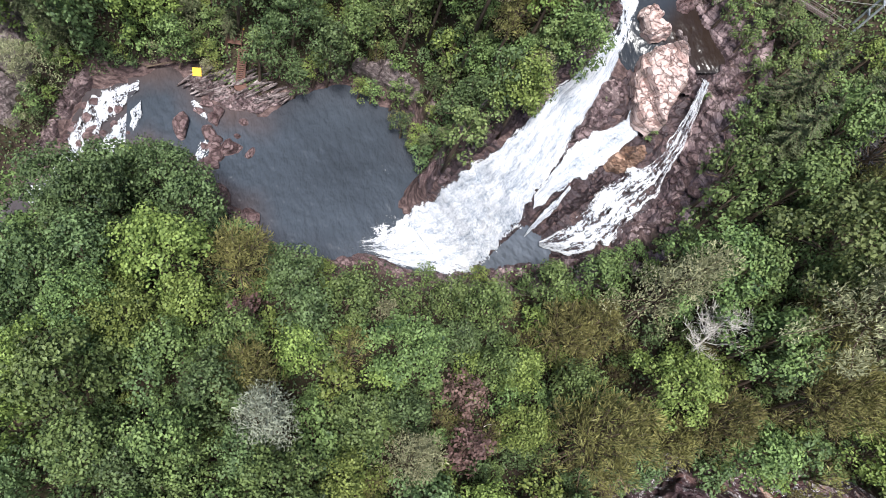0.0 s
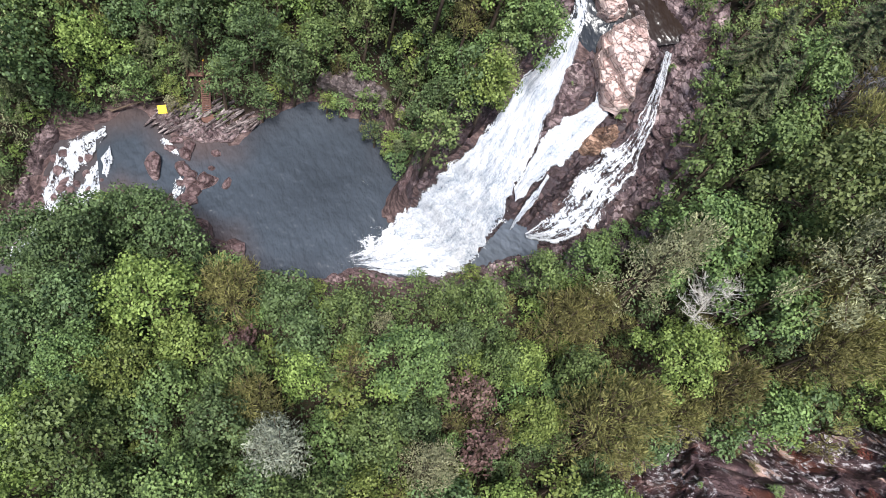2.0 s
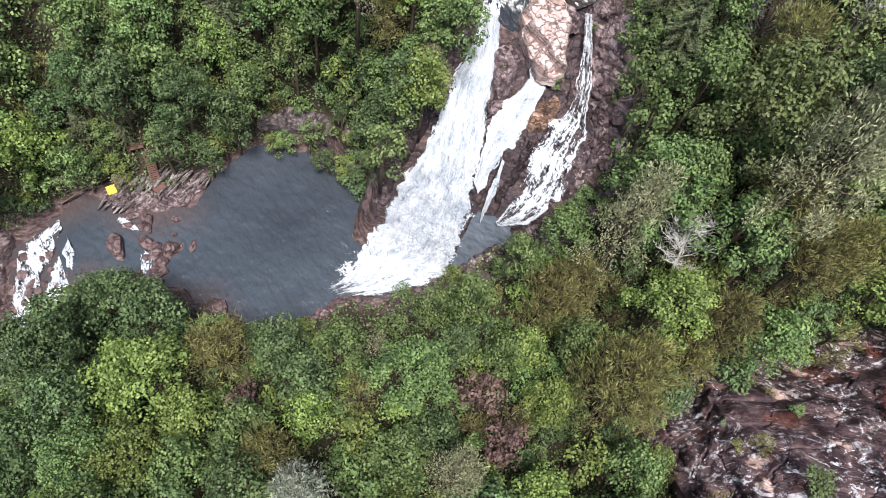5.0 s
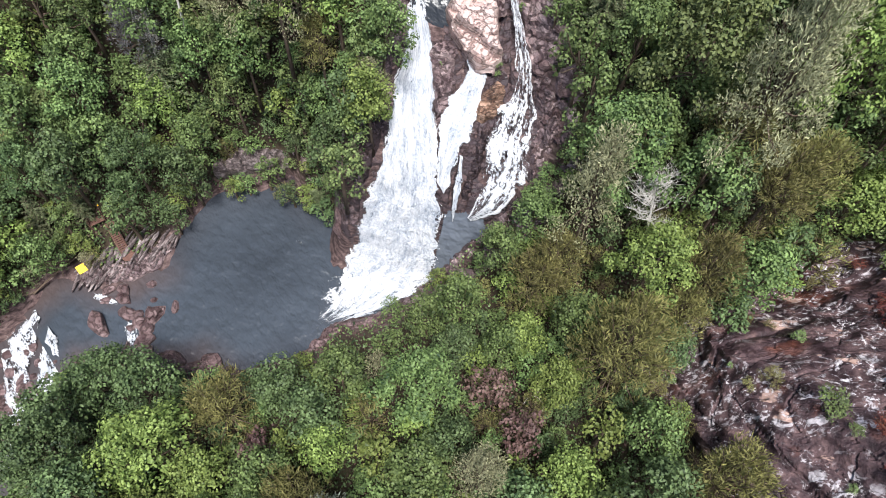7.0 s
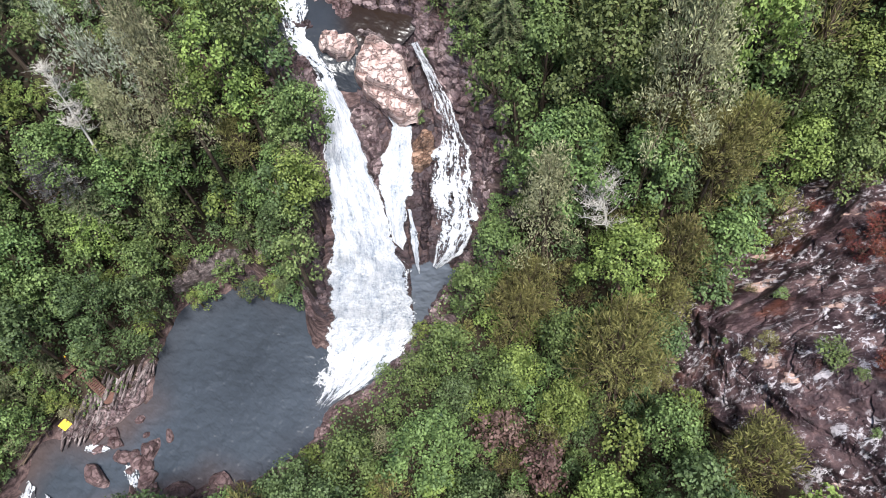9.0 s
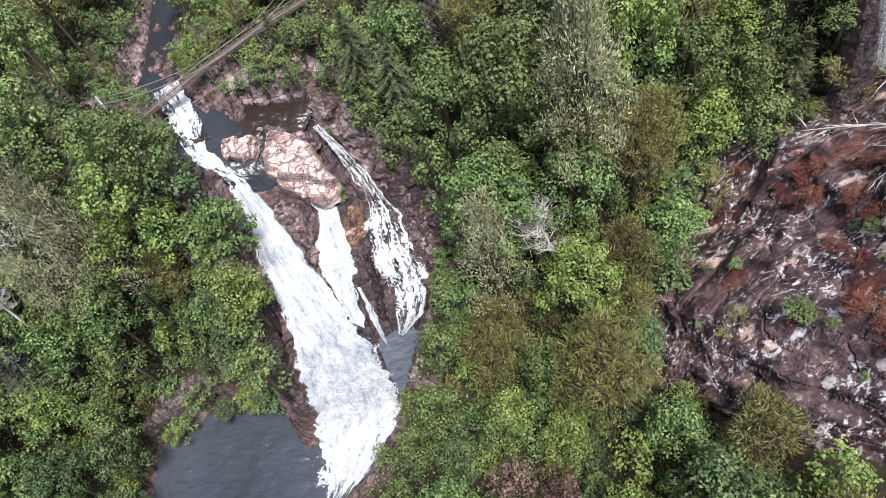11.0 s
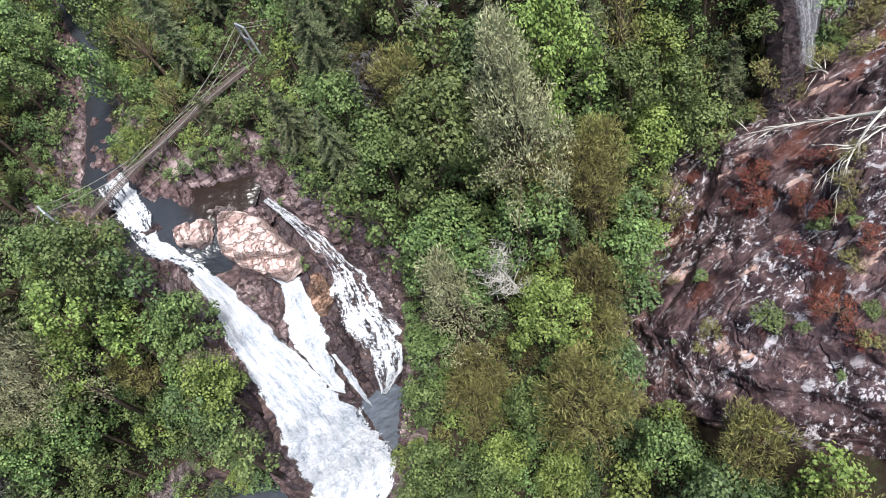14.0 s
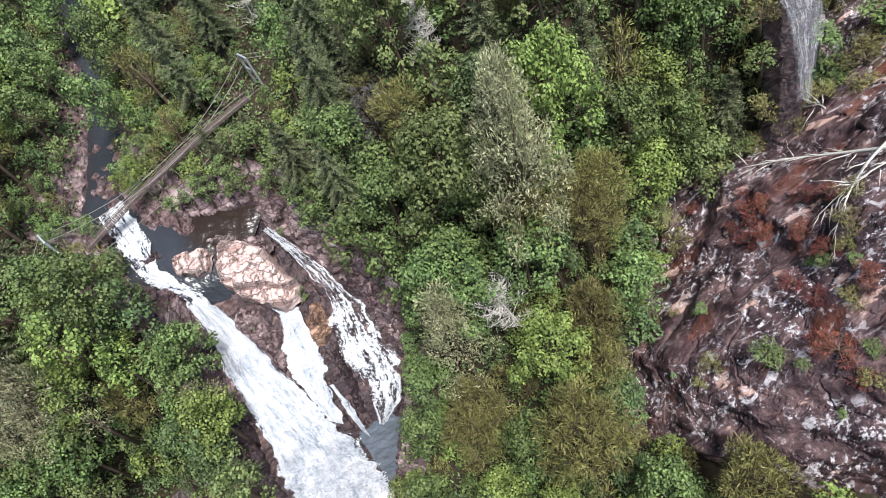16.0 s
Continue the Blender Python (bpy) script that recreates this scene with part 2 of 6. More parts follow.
LEAF = {
    "green": leaf_material("leaf_green", (0.014, 0.032, 0.011), (0.2, 0.285, 0.097), 0.14),
    "dark": leaf_material("leaf_dark_green", (0.012, 0.026, 0.011), (0.148, 0.22, 0.088), 0.12),
    "bright": leaf_material("leaf_yellow_green", (0.032, 0.06, 0.012), (0.27, 0.35, 0.1), 0.16),
    "olive": leaf_material("leaf_olive", (0.036, 0.037, 0.013), (0.3, 0.29, 0.105), 0.12),
    "pale": leaf_material("leaf_grey_green", (0.12, 0.135, 0.1), (0.48, 0.52, 0.4), 0.15),
    "lush": leaf_material("leaf_fresh_green", (0.022, 0.042, 0.013), (0.235, 0.3, 0.11), 0.15),
    "greyolive": leaf_material("leaf_grey_olive", (0.05, 0.048, 0.0511), (0.16, 0.1536, 0.1604), 0.15),
    "tan": leaf_material("leaf_pale_olive", (0.1, 0.105, 0.055), (0.46, 0.46, 0.27), 0.15),
    "bluish": leaf_material("leaf_blue_green", (0.02, 0.032, 0.015), (0.175, 0.205, 0.1), 0.1),
    "brown": leaf_material("leaf_brown", (0.04, 0.023, 0.0204), (0.2, 0.1248, 0.1094), 0.1),
    "rust": leaf_material("leaf_rust", (0.06, 0.0144, 0.0117), (0.22, 0.0672, 0.0437), 0.1),
}
BARK = bark_material("bark", (0.05, 0.035, 0.025), (0.16, 0.12, 0.09))
DEADWOOD = bark_material("bleached_wood", (0.34, 0.32, 0.29), (0.64, 0.61, 0.56))
PINK_ROCK = rock_material("pink_rock", [(0.26, (0.12, 0.065, 0.06)), (0.38, (0.36, 0.24, 0.215)), (0.5, (0.5, 0.375, 0.345)), (0.68, (0.6, 0.49, 0.46))], 0.5, 0.32)
RED_ROCK = rock_material("reddish_boulder_rock", [(0.32, (0.03, 0.018, 0.019)), (0.46, (0.1, 0.062, 0.063)), (0.58, (0.19, 0.13, 0.13)), (0.72, (0.33, 0.25, 0.245))], 0.2, 0.6)
BROWN_ROCK = rock_material("wet_brown_rock", [(0.32, (0.022, 0.015, 0.018)), (0.44, (0.09, 0.06, 0.064)), (0.54, (0.22, 0.16, 0.162)), (0.68, (0.42, 0.33, 0.32))], 0.25, 0.42)
ORANGE_ROCK = rock_material("orange_stained_rock", [(0.32, (0.05, 0.03, 0.025)), (0.45, (0.2, 0.115, 0.08)), (0.56, (0.36, 0.23, 0.165)), (0.7, (0.48, 0.35, 0.28))], 0.4, 0.6)
# Also puts the shade of the pool's hollow and main-fall wall into their colour.
DARK_ROCK = rock_material("dark_wet_and_shaded_rock", [(0.3, (0.015, 0.012, 0.014)), (0.5, (0.05, 0.035, 0.04)), (0.65, (0.12, 0.08, 0.08)), (0.8, (0.22, 0.15, 0.14))], 0.2, 0.5)
GREY_ROCK = rock_material("grey_rock", [(0.32, (0.03, 0.024, 0.025)), (0.45, (0.12, 0.092, 0.092)), (0.57, (0.25, 0.205, 0.2)), (0.72, (0.42, 0.37, 0.36))], 0.6, 0.6)
CLIFF_ROCK = cliff_material()
GROUND = ground_material()
RIVER_WATER = water_material("river_water", (0.026, 0.03, 0.037), 0.9, 0.45, (0.02, 0.013, 0.01))
WATER = water_material("pool_water", (0.04, 0.048, 0.06), 0.75, 1.0, (0.075, 0.052, 0.047))
# Paler than the pool: the mist over it is put into the colour.
MISTY_WATER = water_material("misty_water", (0.11, 0.125, 0.15), 0.9, 0.6, (0.11, 0.125, 0.15))
FOAM = foam_material("white_water", 0.9, 0.22, 0.36, 0.5)
FOAM_THIN = foam_material("veil_of_white_water", 1.3, 0.2, 0.44, 0.56)
WET_VEIL = foam_material("grey_veil_of_water", 1.6, 0.14, 0.2, 0.9, 0.6)
LACE = foam_material("broken_white_water", 0.75, 0.45, 0.43, 0.52)
FOAM_PATCH = foam_material("surface_foam", 0.6, 0.6, 0.42, 0.54)


# ---- helpers for building ----
def part(name, bm, mat, parent=None, label="", smooth=False):
    me = bpy.data.meshes.new(name)
    bm.to_mesh(me)
    bm.free()
    return part_mesh(name, me, mat, parent, label, smooth)


def part_mesh(name, me, mat, parent=None, label="", smooth=False):
    if mat and not me.materials:
        me.materials.append(mat)
    if smooth:
        me.polygons.foreach_set("use_smooth", [True] * len(me.polygons))
    ob = new(name, me)
    ob.parent = parent
    if label:
        tagged(ob, label)
    return ob


def mesh_from(name, verts, faces):
    me = bpy.data.meshes.new(name)
    me.from_pydata([tuple(v) for v in verts], [], faces)
    me.update()
    return me


def set_attribute(me, name, values):
    at = me.attributes.new(name, "FLOAT", "POINT")
    at.data.foreach_set("value", np.asarray(values, dtype=np.float32).ravel())


def smoothstep(a, b, x):
    q = np.clip((x - a) / (b - a), 0, 1)
    return q * q * (3 - 2 * q)


def value_noise(x, y, scale, seed=0, octaves=4, gain=0.5):
    """Smooth random height over the plan, in about -1 to 1."""
    out, amp, total = np.zeros_like(x, dtype=float), 1.0, 0.0
    for o in range(octaves):
        u, v = x / scale * 2**o + 17.3 * o + seed * 5.1, y / scale * 2**o - 9.7 * o + seed * 3.7
        i, j = np.floor(u), np.floor(v)
        fu, fv = u - i, v - j
        fu, fv = fu * fu * (3 - 2 * fu), fv * fv * (3 - 2 * fv)

        def h(a, b):
            q = np.sin(a * 127.1 + b * 311.7 + seed * 74.7) * 43758.5453
            return (q - np.floor(q)) * 2 - 1

        out += amp * ((h(i, j) * (1 - fu) + h(i + 1, j) * fu) * (1 - fv) + (h(i, j + 1) * (1 - fu) + h(i + 1, j + 1) * fu) * fv)
        total += amp
        amp *= gain
    return out / total


def facet_noise(x, y, scale, seed=0, octaves=3, gain=0.45):
    """Random relief of flat faces that meet in ridges and clefts, in about -1 to 1."""
    out, amp, total = np.zeros_like(x, dtype=float), 1.0, 0.0
    for o in range(octaves):
        u, v = x / scale * 2.1**o + 13.1 * o + seed * 4.3, y / scale * 2.1**o - 7.9 * o + seed * 2.9
        u, v = u * 0.9 + v * 0.43, v * 0.9 - u * 0.43
        i, j = np.floor(u), np.floor(v)
        fu, fv = u - i, v - j

        def h(a, b):
            q = np.sin(a * 127.1 + b * 311.7 + seed * 74.7) * 43758.5453
            return (q - np.floor(q)) * 2 - 1

        lower = h(i, j) * (1 - fu) + h(i + 1, j) * (fu - fv) + h(i + 1, j + 1) * fv
        upper = h(i, j) * (1 - fv) + h(i, j + 1) * (fv - fu) + h(i + 1, j + 1) * fu
        out += amp * np.where(fu > fv, lower, upper)
        total += amp
        amp *= gain
    return out / total


def tube(bm, pts, radii, sides=6, root=None):
    """A tapered round bar along pts, grown out of the vertex root where one is given. Returns its rings."""
    rings = []
    for k, p in enumerate(pts):
        if root is not None and k == 0:
            continue
        p = Vector(p)
        a = Vector(pts[min(k + 1, len(pts) - 1)]) - Vector(pts[max(k - 1, 0)])
        q = a.to_track_quat("Z", "Y")
        rings.append([bm.verts.new(p + q @ Vector((math.cos(2 * math.pi * s / sides) * radii[k], math.sin(2 * math.pi * s / sides) * radii[k], 0))) for s in range(sides)])
    for r0, r1 in zip(rings, rings[1:]):
        for s in range(sides):
            bm.faces.new((r0[s], r0[(s + 1) % sides], r1[(s + 1) % sides], r1[s]))
    if root is None:
        bm.faces.new(rings[0][::-1])
    else:
        for s in range(sides):
            bm.faces.new((root, rings[0][(s + 1) % sides], rings[0][s]))
    bm.faces.new(rings[-1])
    return rings


def nearest_vertex(rings, p):
    return min((v for ring in rings for v in ring), key=lambda v: (v.co - Vector(p)).length_squared)


def box(bm, m, size):
    """A box of that size with softened edges, at the pose m."""
    r = bmesh.ops.create_cube(bm, size=1.0, matrix=m @ Matrix.Diagonal((*size, 1)))
    edges = {e for v in r["verts"] for e in v.link_edges}
    bmesh.ops.bevel(bm, geom=list(edges), offset=min(size) * 0.12, segments=1, affect="EDGES")


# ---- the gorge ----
# The plan below is placed to fit the camera's view and is drawn square to its sloping floor;
# level() tilts it and slides points along a camera-like eye's sight lines, so they still fit that view.
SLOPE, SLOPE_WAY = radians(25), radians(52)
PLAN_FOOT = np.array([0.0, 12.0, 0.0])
VIEW_EYE = np.array([4.0, 0.5, 111.6])


def turned(p):
    """A place of the plan, turned by the slope about the foot of the falls."""
    q = np.asarray(p, float) - PLAN_FOOT
    d = np.array([math.cos(SLOPE_WAY), math.sin(SLOPE_WAY), 0.0])
    s = q @ d
    s2, z2 = s * math.cos(SLOPE) - q[..., 2] * math.sin(SLOPE), q[..., 2] * math.cos(SLOPE) + s * math.sin(SLOPE)
    q = q + (s2 - s)[..., None] * d
    q[..., 2] = z2
    return q + PLAN_FOOT


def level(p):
    """A point of the plan, levelled along the eye's sight lines to fit the camera's view: the pool lies flat, the falls
    and the slopes upstream keep their pitch.
    """
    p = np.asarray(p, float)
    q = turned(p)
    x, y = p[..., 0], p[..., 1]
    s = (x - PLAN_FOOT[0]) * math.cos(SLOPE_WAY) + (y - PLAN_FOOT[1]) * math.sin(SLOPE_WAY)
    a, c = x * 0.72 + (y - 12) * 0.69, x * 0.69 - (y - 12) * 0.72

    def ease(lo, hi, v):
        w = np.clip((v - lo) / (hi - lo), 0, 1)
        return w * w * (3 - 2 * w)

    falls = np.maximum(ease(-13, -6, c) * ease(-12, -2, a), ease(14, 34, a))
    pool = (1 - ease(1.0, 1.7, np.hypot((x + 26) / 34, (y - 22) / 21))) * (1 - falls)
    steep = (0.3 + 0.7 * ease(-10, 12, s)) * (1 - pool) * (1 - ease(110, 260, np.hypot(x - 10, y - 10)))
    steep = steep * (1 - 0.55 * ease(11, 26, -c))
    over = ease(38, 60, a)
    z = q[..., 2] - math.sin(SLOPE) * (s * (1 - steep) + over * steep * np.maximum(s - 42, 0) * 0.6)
    turned_eye = turned(VIEW_EYE)
    # scaled towards the eye, so the point keeps its place in the camera's view
    k = np.clip((z - turned_eye[2]) / np.minimum(q[..., 2] - turned_eye[2], -5.0), 0.72, 1.35)
    out = turned_eye + (q - turned_eye) * k[..., None]
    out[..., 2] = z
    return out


# The river's banks on the plan: downstream cascade, pool, falls, upper river.
BANK_SOUTH = [(-97, 3), (-84, 12), (-73, 21), (-62, 25), (-54.7, 27.6), (-49.4, 24), (-46.2, 21), (-40.9, 17), (-35.8, 15.5), (-31.5, 10.1), (-19.4, 6.6),
              (-13.4, 8.5), (-6, 5.5), (1, 5), (8.1, 5.9), (15.6, 6.9), (21.9, 7.2), (27.1, 9.9), (31, 14.2), (34.1, 19.9), (36.7, 26.4), (38.8, 31.3), (40.8, 33.8), (39.3, 37.2), (35.4, 43.9), (34.4, 49.6),
              (36.2, 55), (42.4, 57.6), (48.6, 60.8), (56.2, 66.5), (75, 80), (110, 100)]
BANK_NORTH = [(108, 106), (72, 84), (54.6, 71), (47, 65), (39, 61.4), (30.6, 59), (31.2, 54.2), (25.4, 49.4), (24.5, 41.3), (21.2, 37.7), (15.2, 31.7), (10.4, 27),
              (5.1, 23.4), (-0.7, 20.1), (-2.6, 24.8), (-6.4, 28.5), (-7, 34.2), (-15.3, 37.6), (-18.4, 39.6), (-23.6, 38.9), (-29.6, 35.2), (-32.5, 32.6), (-44.9, 35.4), (-46, 39.5), (-50.4, 42.2), (-56.5, 40), (-66.6, 38.8), (-75, 25.5), (-88, 15), (-100, 8)]
RIVER = np.array(BANK_SOUTH + BANK_NORTH, dtype=float)
SOUTH_EDGES = len(BANK_SOUTH) - 1


def along_falls(x, y):
    return x * 0.72 + (y - 12) * 0.69


def water_level(x, y):
    """Height of the river: pool at 0, the falls' slope, the upper river at 22, a cascade downstream."""
    s, c = along_falls(x, y), x * 0.69 - (y - 12) * 0.72
    falls = np.interp(s, [-3.5, 0, 3.5, 10, 14, 18.5, 25, 31, 33, 36, 40, 60, 120], [0, 2.6, 7, 14, 17, 19, 20.6, 21.8, 22.2, 22.4, 22.7, 23.4, 26])
    w = np.maximum(smoothstep(-12, -7.5, c), smoothstep(12, 34, s))
    down = np.minimum(0, (x + 56) * 0.26)
    return falls * w + np.maximum(down, -12)


def plan_distance(x, y):
    """Distance to the river's edge (negative over the water) and the number of the nearest edge."""
    best, which, inside = np.full(x.shape, 1e9), np.zeros(x.shape, int), np.zeros(x.shape, bool)
    for k in range(len(RIVER)):
        (ax, ay), (bx, by) = RIVER[k], RIVER[(k + 1) % len(RIVER)]
        dx, dy = bx - ax, by - ay
        q = np.clip(((x - ax) * dx + (y - ay) * dy) / (dx * dx + dy * dy), 0, 1)
        d = np.hypot(x - ax - q * dx, y - ay - q * dy)
        which, best = np.where(d < best, k, which), np.minimum(d, best)
        cross = ((ay > y) != (by > y)) & (x < dx * (y - ay) / (dy if dy else 1e-9) + ax)
        inside ^= cross
    return np.where(inside, -best, best), which


# the foot of the cliff on the south side
CLIFF_FOOT = [(10.8, -67.2, 2), (20.8, -51.2, 6), (21.0, -43.6, 8), (21.9, -35.3, 9), (25.5, -28.6, 10), (27.9, -27.5, 11), (34.7, -26.1, 13), (46.9, -27.2, 15), (57.2, -27.3, 17), (62.3, -29.1, 18), (69.9, -33.2, 20), (76.9, -37.9, 23), (79.3, -37.3, 26), (93.3, -43.3, 34)]
FOOT_LINE = np.array(CLIFF_FOOT, float)[3:]
FOOT_LINE = FOOT_LINE[np.argsort(FOOT_LINE[:, 0])]


def ground_height(x, y):
    x, y = np.asarray(x, float), np.asarray(y, float)
    d, which = plan_distance(x, y)
    d = d + value_noise(x, y, 4.0, 9, 3) * 1.1
    o = np.maximum(d, 0)
    south = which <= SOUTH_EDGES
    rise_south = np.interp(o, [0, 1.5, 4, 20, 50, 90, 300, 2000], [0, 1.2, 3.0, 10.5, 19, 45, 110, 130])
    rise_north = np.interp(o, [0, 1, 4, 10, 40, 90, 300, 2000], [0, 1.5, 5, 9.5, 32, 65, 120, 130])
    rise_south = rise_south * (1 - 0.6 * smoothstep(30, 38, x) * smoothstep(26, 34, y) * (1 - smoothstep(25, 45, o)))
    shelf = smoothstep(-58, -52, x) * (1 - smoothstep(-30, -26, x)) * ~south
    rise_north = rise_north * (1 - shelf) + np.interp(o, [0, 6, 10, 40, 90, 300, 2000], [0, 1.6, 4, 28, 62, 120, 130]) * shelf
    rough = value_noise(x, y, 9, 1) * np.clip(o * 0.25, 0.15, 1.6) + value_noise(x, y, 2.2, 2, 3) * np.clip(o * 0.3, 0.25, 0.6)
    level = water_level(x, y)
    far = np.clip((np.hypot(x - 10, y - 10) - 140) / 300, 0, 1)
    level = level * (1 - far)
    bed = level - np.clip(-d * 0.6, 0, np.where(level > 0.5, 0.5, 1.6))
    bed = bed - 0.6 * smoothstep(32, 35, along_falls(x, y)) + value_noise(x, y, 2.6, 5, 3) * 0.35
    land = level + np.where(south, rise_south, rise_north) + rough
    # a ravine runs down along the cliff's foot
    gap = y - np.interp(x, FOOT_LINE[:, 0], FOOT_LINE[:, 1])
    ravine = np.interp(x, FOOT_LINE[:, 0], FOOT_LINE[:, 2]) + 0.5 + np.maximum(gap - 3, 0) * 0.7 + rough * 0.5
    land = np.where((x > 24) & (gap > -22) & south, np.minimum(land, ravine), land)
    return np.where(d > 0, land, bed)


def axis_steps(lo, hi, step):
    core = list(np.arange(lo, hi + 0.01, step))
    out, gap = [], step
    while (out[-1] if out else hi) < 2500:
        gap *= 1.35
        out.append((out[-1] if out else hi) + gap)
    low, gap = [], step
    while (low[-1] if low else lo) > -2500:
        gap *= 1.35
        low.append((low[-1] if low else lo) - gap)
    return np.array(low[::-1] + core + out)


def grid_mesh(name, gx, gy, z):
    nx, ny = len(gx), len(gy)
    X, Y = np.meshgrid(gx, gy, indexing="ij")
    verts = np.stack([X, Y, z], -1).reshape(-1, 3)
    idx = np.arange(nx * ny).reshape(nx, ny)
    faces = np.stack([idx[:-1, :-1], idx[1:, :-1], idx[1:, 1:], idx[:-1, 1:]], -1).reshape(-1, 4)
    return mesh_from(name, verts.tolist(), faces.tolist())


gx, gy = axis_steps(-105, 120, 1.0), axis_steps(-85, 120, 1.0)
GX, GY = np.meshgrid(gx, gy, indexing="ij")
ground_z = ground_height(GX, GY)
ground_me = grid_mesh("ground", gx, gy, ground_z)
dist, near_edge = plan_distance(GX, GY)
set_attribute(ground_me, "rocky", 1 - smoothstep(0.5, 4.5, dist + value_noise(GX, GY, 6, 8) * 2))
ground = part_mesh("ground", ground_me, GROUND, smooth=True)
tagged(ground, "steep forested gorge floor of brown leaf litter and rock", "ground", kind="structure")

# pool: a ruffled sheet between its banks
px_, py_ = np.arange(-58, 22, 0.5), np.arange(2, 46, 0.5)
PX, PY = np.meshgrid(px_, py_, indexing="ij")
pool_z = value_noise(PX, PY, 2.0, 11, 3) * 0.07 + 0.05
pool_me = grid_mesh("water", px_, py_, pool_z)
set_attribute(pool_me, "shallow", 0.75 * smoothstep(-6.0, 0.5, plan_distance(PX, PY)[0] + value_noise(PX, PY, 5, 3) * 2) * (0.1 + 0.9 * (1 - smoothstep(-40, -26, PX))))
tagged(part_mesh("water_pool", pool_me, WATER, smooth=True), "dark blue-grey plunge pool ruffled by small waves", "water", kind="structure")
# upper river
ux, uy = np.arange(22, 112, 0.6), np.arange(34, 110, 0.6)
UX, UY = np.meshgrid(ux, uy, indexing="ij")
upper_me = grid_mesh("water", ux, uy, water_level(UX, UY) + 0.1 + value_noise(UX, UY, 1.5, 12, 3) * 0.1 - 0.4 * np.maximum(0, 38 - along_falls(UX, UY)))
set_attribute(upper_me, "shallow", np.maximum(0.4 * smoothstep(-2.5, 0.3, plan_distance(UX, UY)[0]), 1 - smoothstep(4, 8, np.hypot(UX - 37.5, UY - 39.5))))
keep = [f for f, c in enumerate((along_falls(UX[:-1, :-1], UY[:-1, :-1]) > 30.6).ravel()) if not c]
bm = bmesh.new()
bm.from_mesh(upper_me)
bm.faces.ensure_lookup_table()
bmesh.ops.delete(bm, geom=[bm.faces[k] for k in keep], context="FACES")
bm.to_mesh(upper_me)
bm.free()
tagged(part_mesh("water_upper_river", upper_me, RIVER_WATER, smooth=True), "shallow dark river water above the falls", "water", kind="structure")
# small pool at the foot of the thin fall
fx, fy = np.arange(5, 22, 0.2), np.arange(2, 16, 0.2)
FX, FY = np.meshgrid(fx, fy, indexing="ij")
foot_z = water_level(FX, FY) + 0.5 + value_noise(FX, FY, 1.2, 15, 3) * 0.3
foot_me = grid_mesh("water", fx, fy, foot_z)
set_attribute(foot_me, "shallow", 0.0 * FX)
dry = ((along_falls(FX, FY) > 8.5 + value_noise(FX, FY, 2.5, 16, 3) * 3) | (plan_distance(FX, FY)[0] > 0.4) | (FX * 0.69 - (FY - 12) * 0.72 < 8.2))[:-1, :-1].ravel()
bm = bmesh.new()
bm.from_mesh(foot_me)
bm.faces.ensure_lookup_table()
bmesh.ops.delete(bm, geom=[bm.faces[int(k)] for k in np.nonzero(dry)[0]], context="FACES")
bm.to_mesh(foot_me)
bm.free()
tagged(part_mesh("water_foot_pool", foot_me, MISTY_WATER, smooth=True), "grey misty water gathering at the foot of the thin fall", "water", kind="structure")
# downstream cascade bed
cx, cy = np.arange(-104, -55.5, 0.6), np.arange(0, 46, 0.6)
CX, CY = np.meshgrid(cx, cy, indexing="ij")
casc_me = grid_mesh("water", cx, cy, water_level(CX, CY) - 0.1 + value_noise(CX, CY, 1.6, 13, 3) * 0.25)
set_attribute(casc_me, "shallow", 0.5 + 0.0 * CX)
tagged(part_mesh("water_lower_cascade", casc_me, WATER, smooth=True), "river water sliding over a rocky lower cascade", "water", kind="structure")


# ---- white water ----
def resample(pts, n):
    p = np.array(pts, float)
    d = np.r_[0, np.cumsum(np.linalg.norm(np.diff(p, axis=0), axis=1))]
    return np.stack([np.interp(np.linspace(0, d[-1], n), d, p[:, k]) for k in range(p.shape[1])], 1), d[-1]


def soften(p, times=2):
    for _ in range(times):
        p[1:-1] = 0.25 * p[:-2] + 0.5 * p[1:-1] + 0.25 * p[2:]
    return p


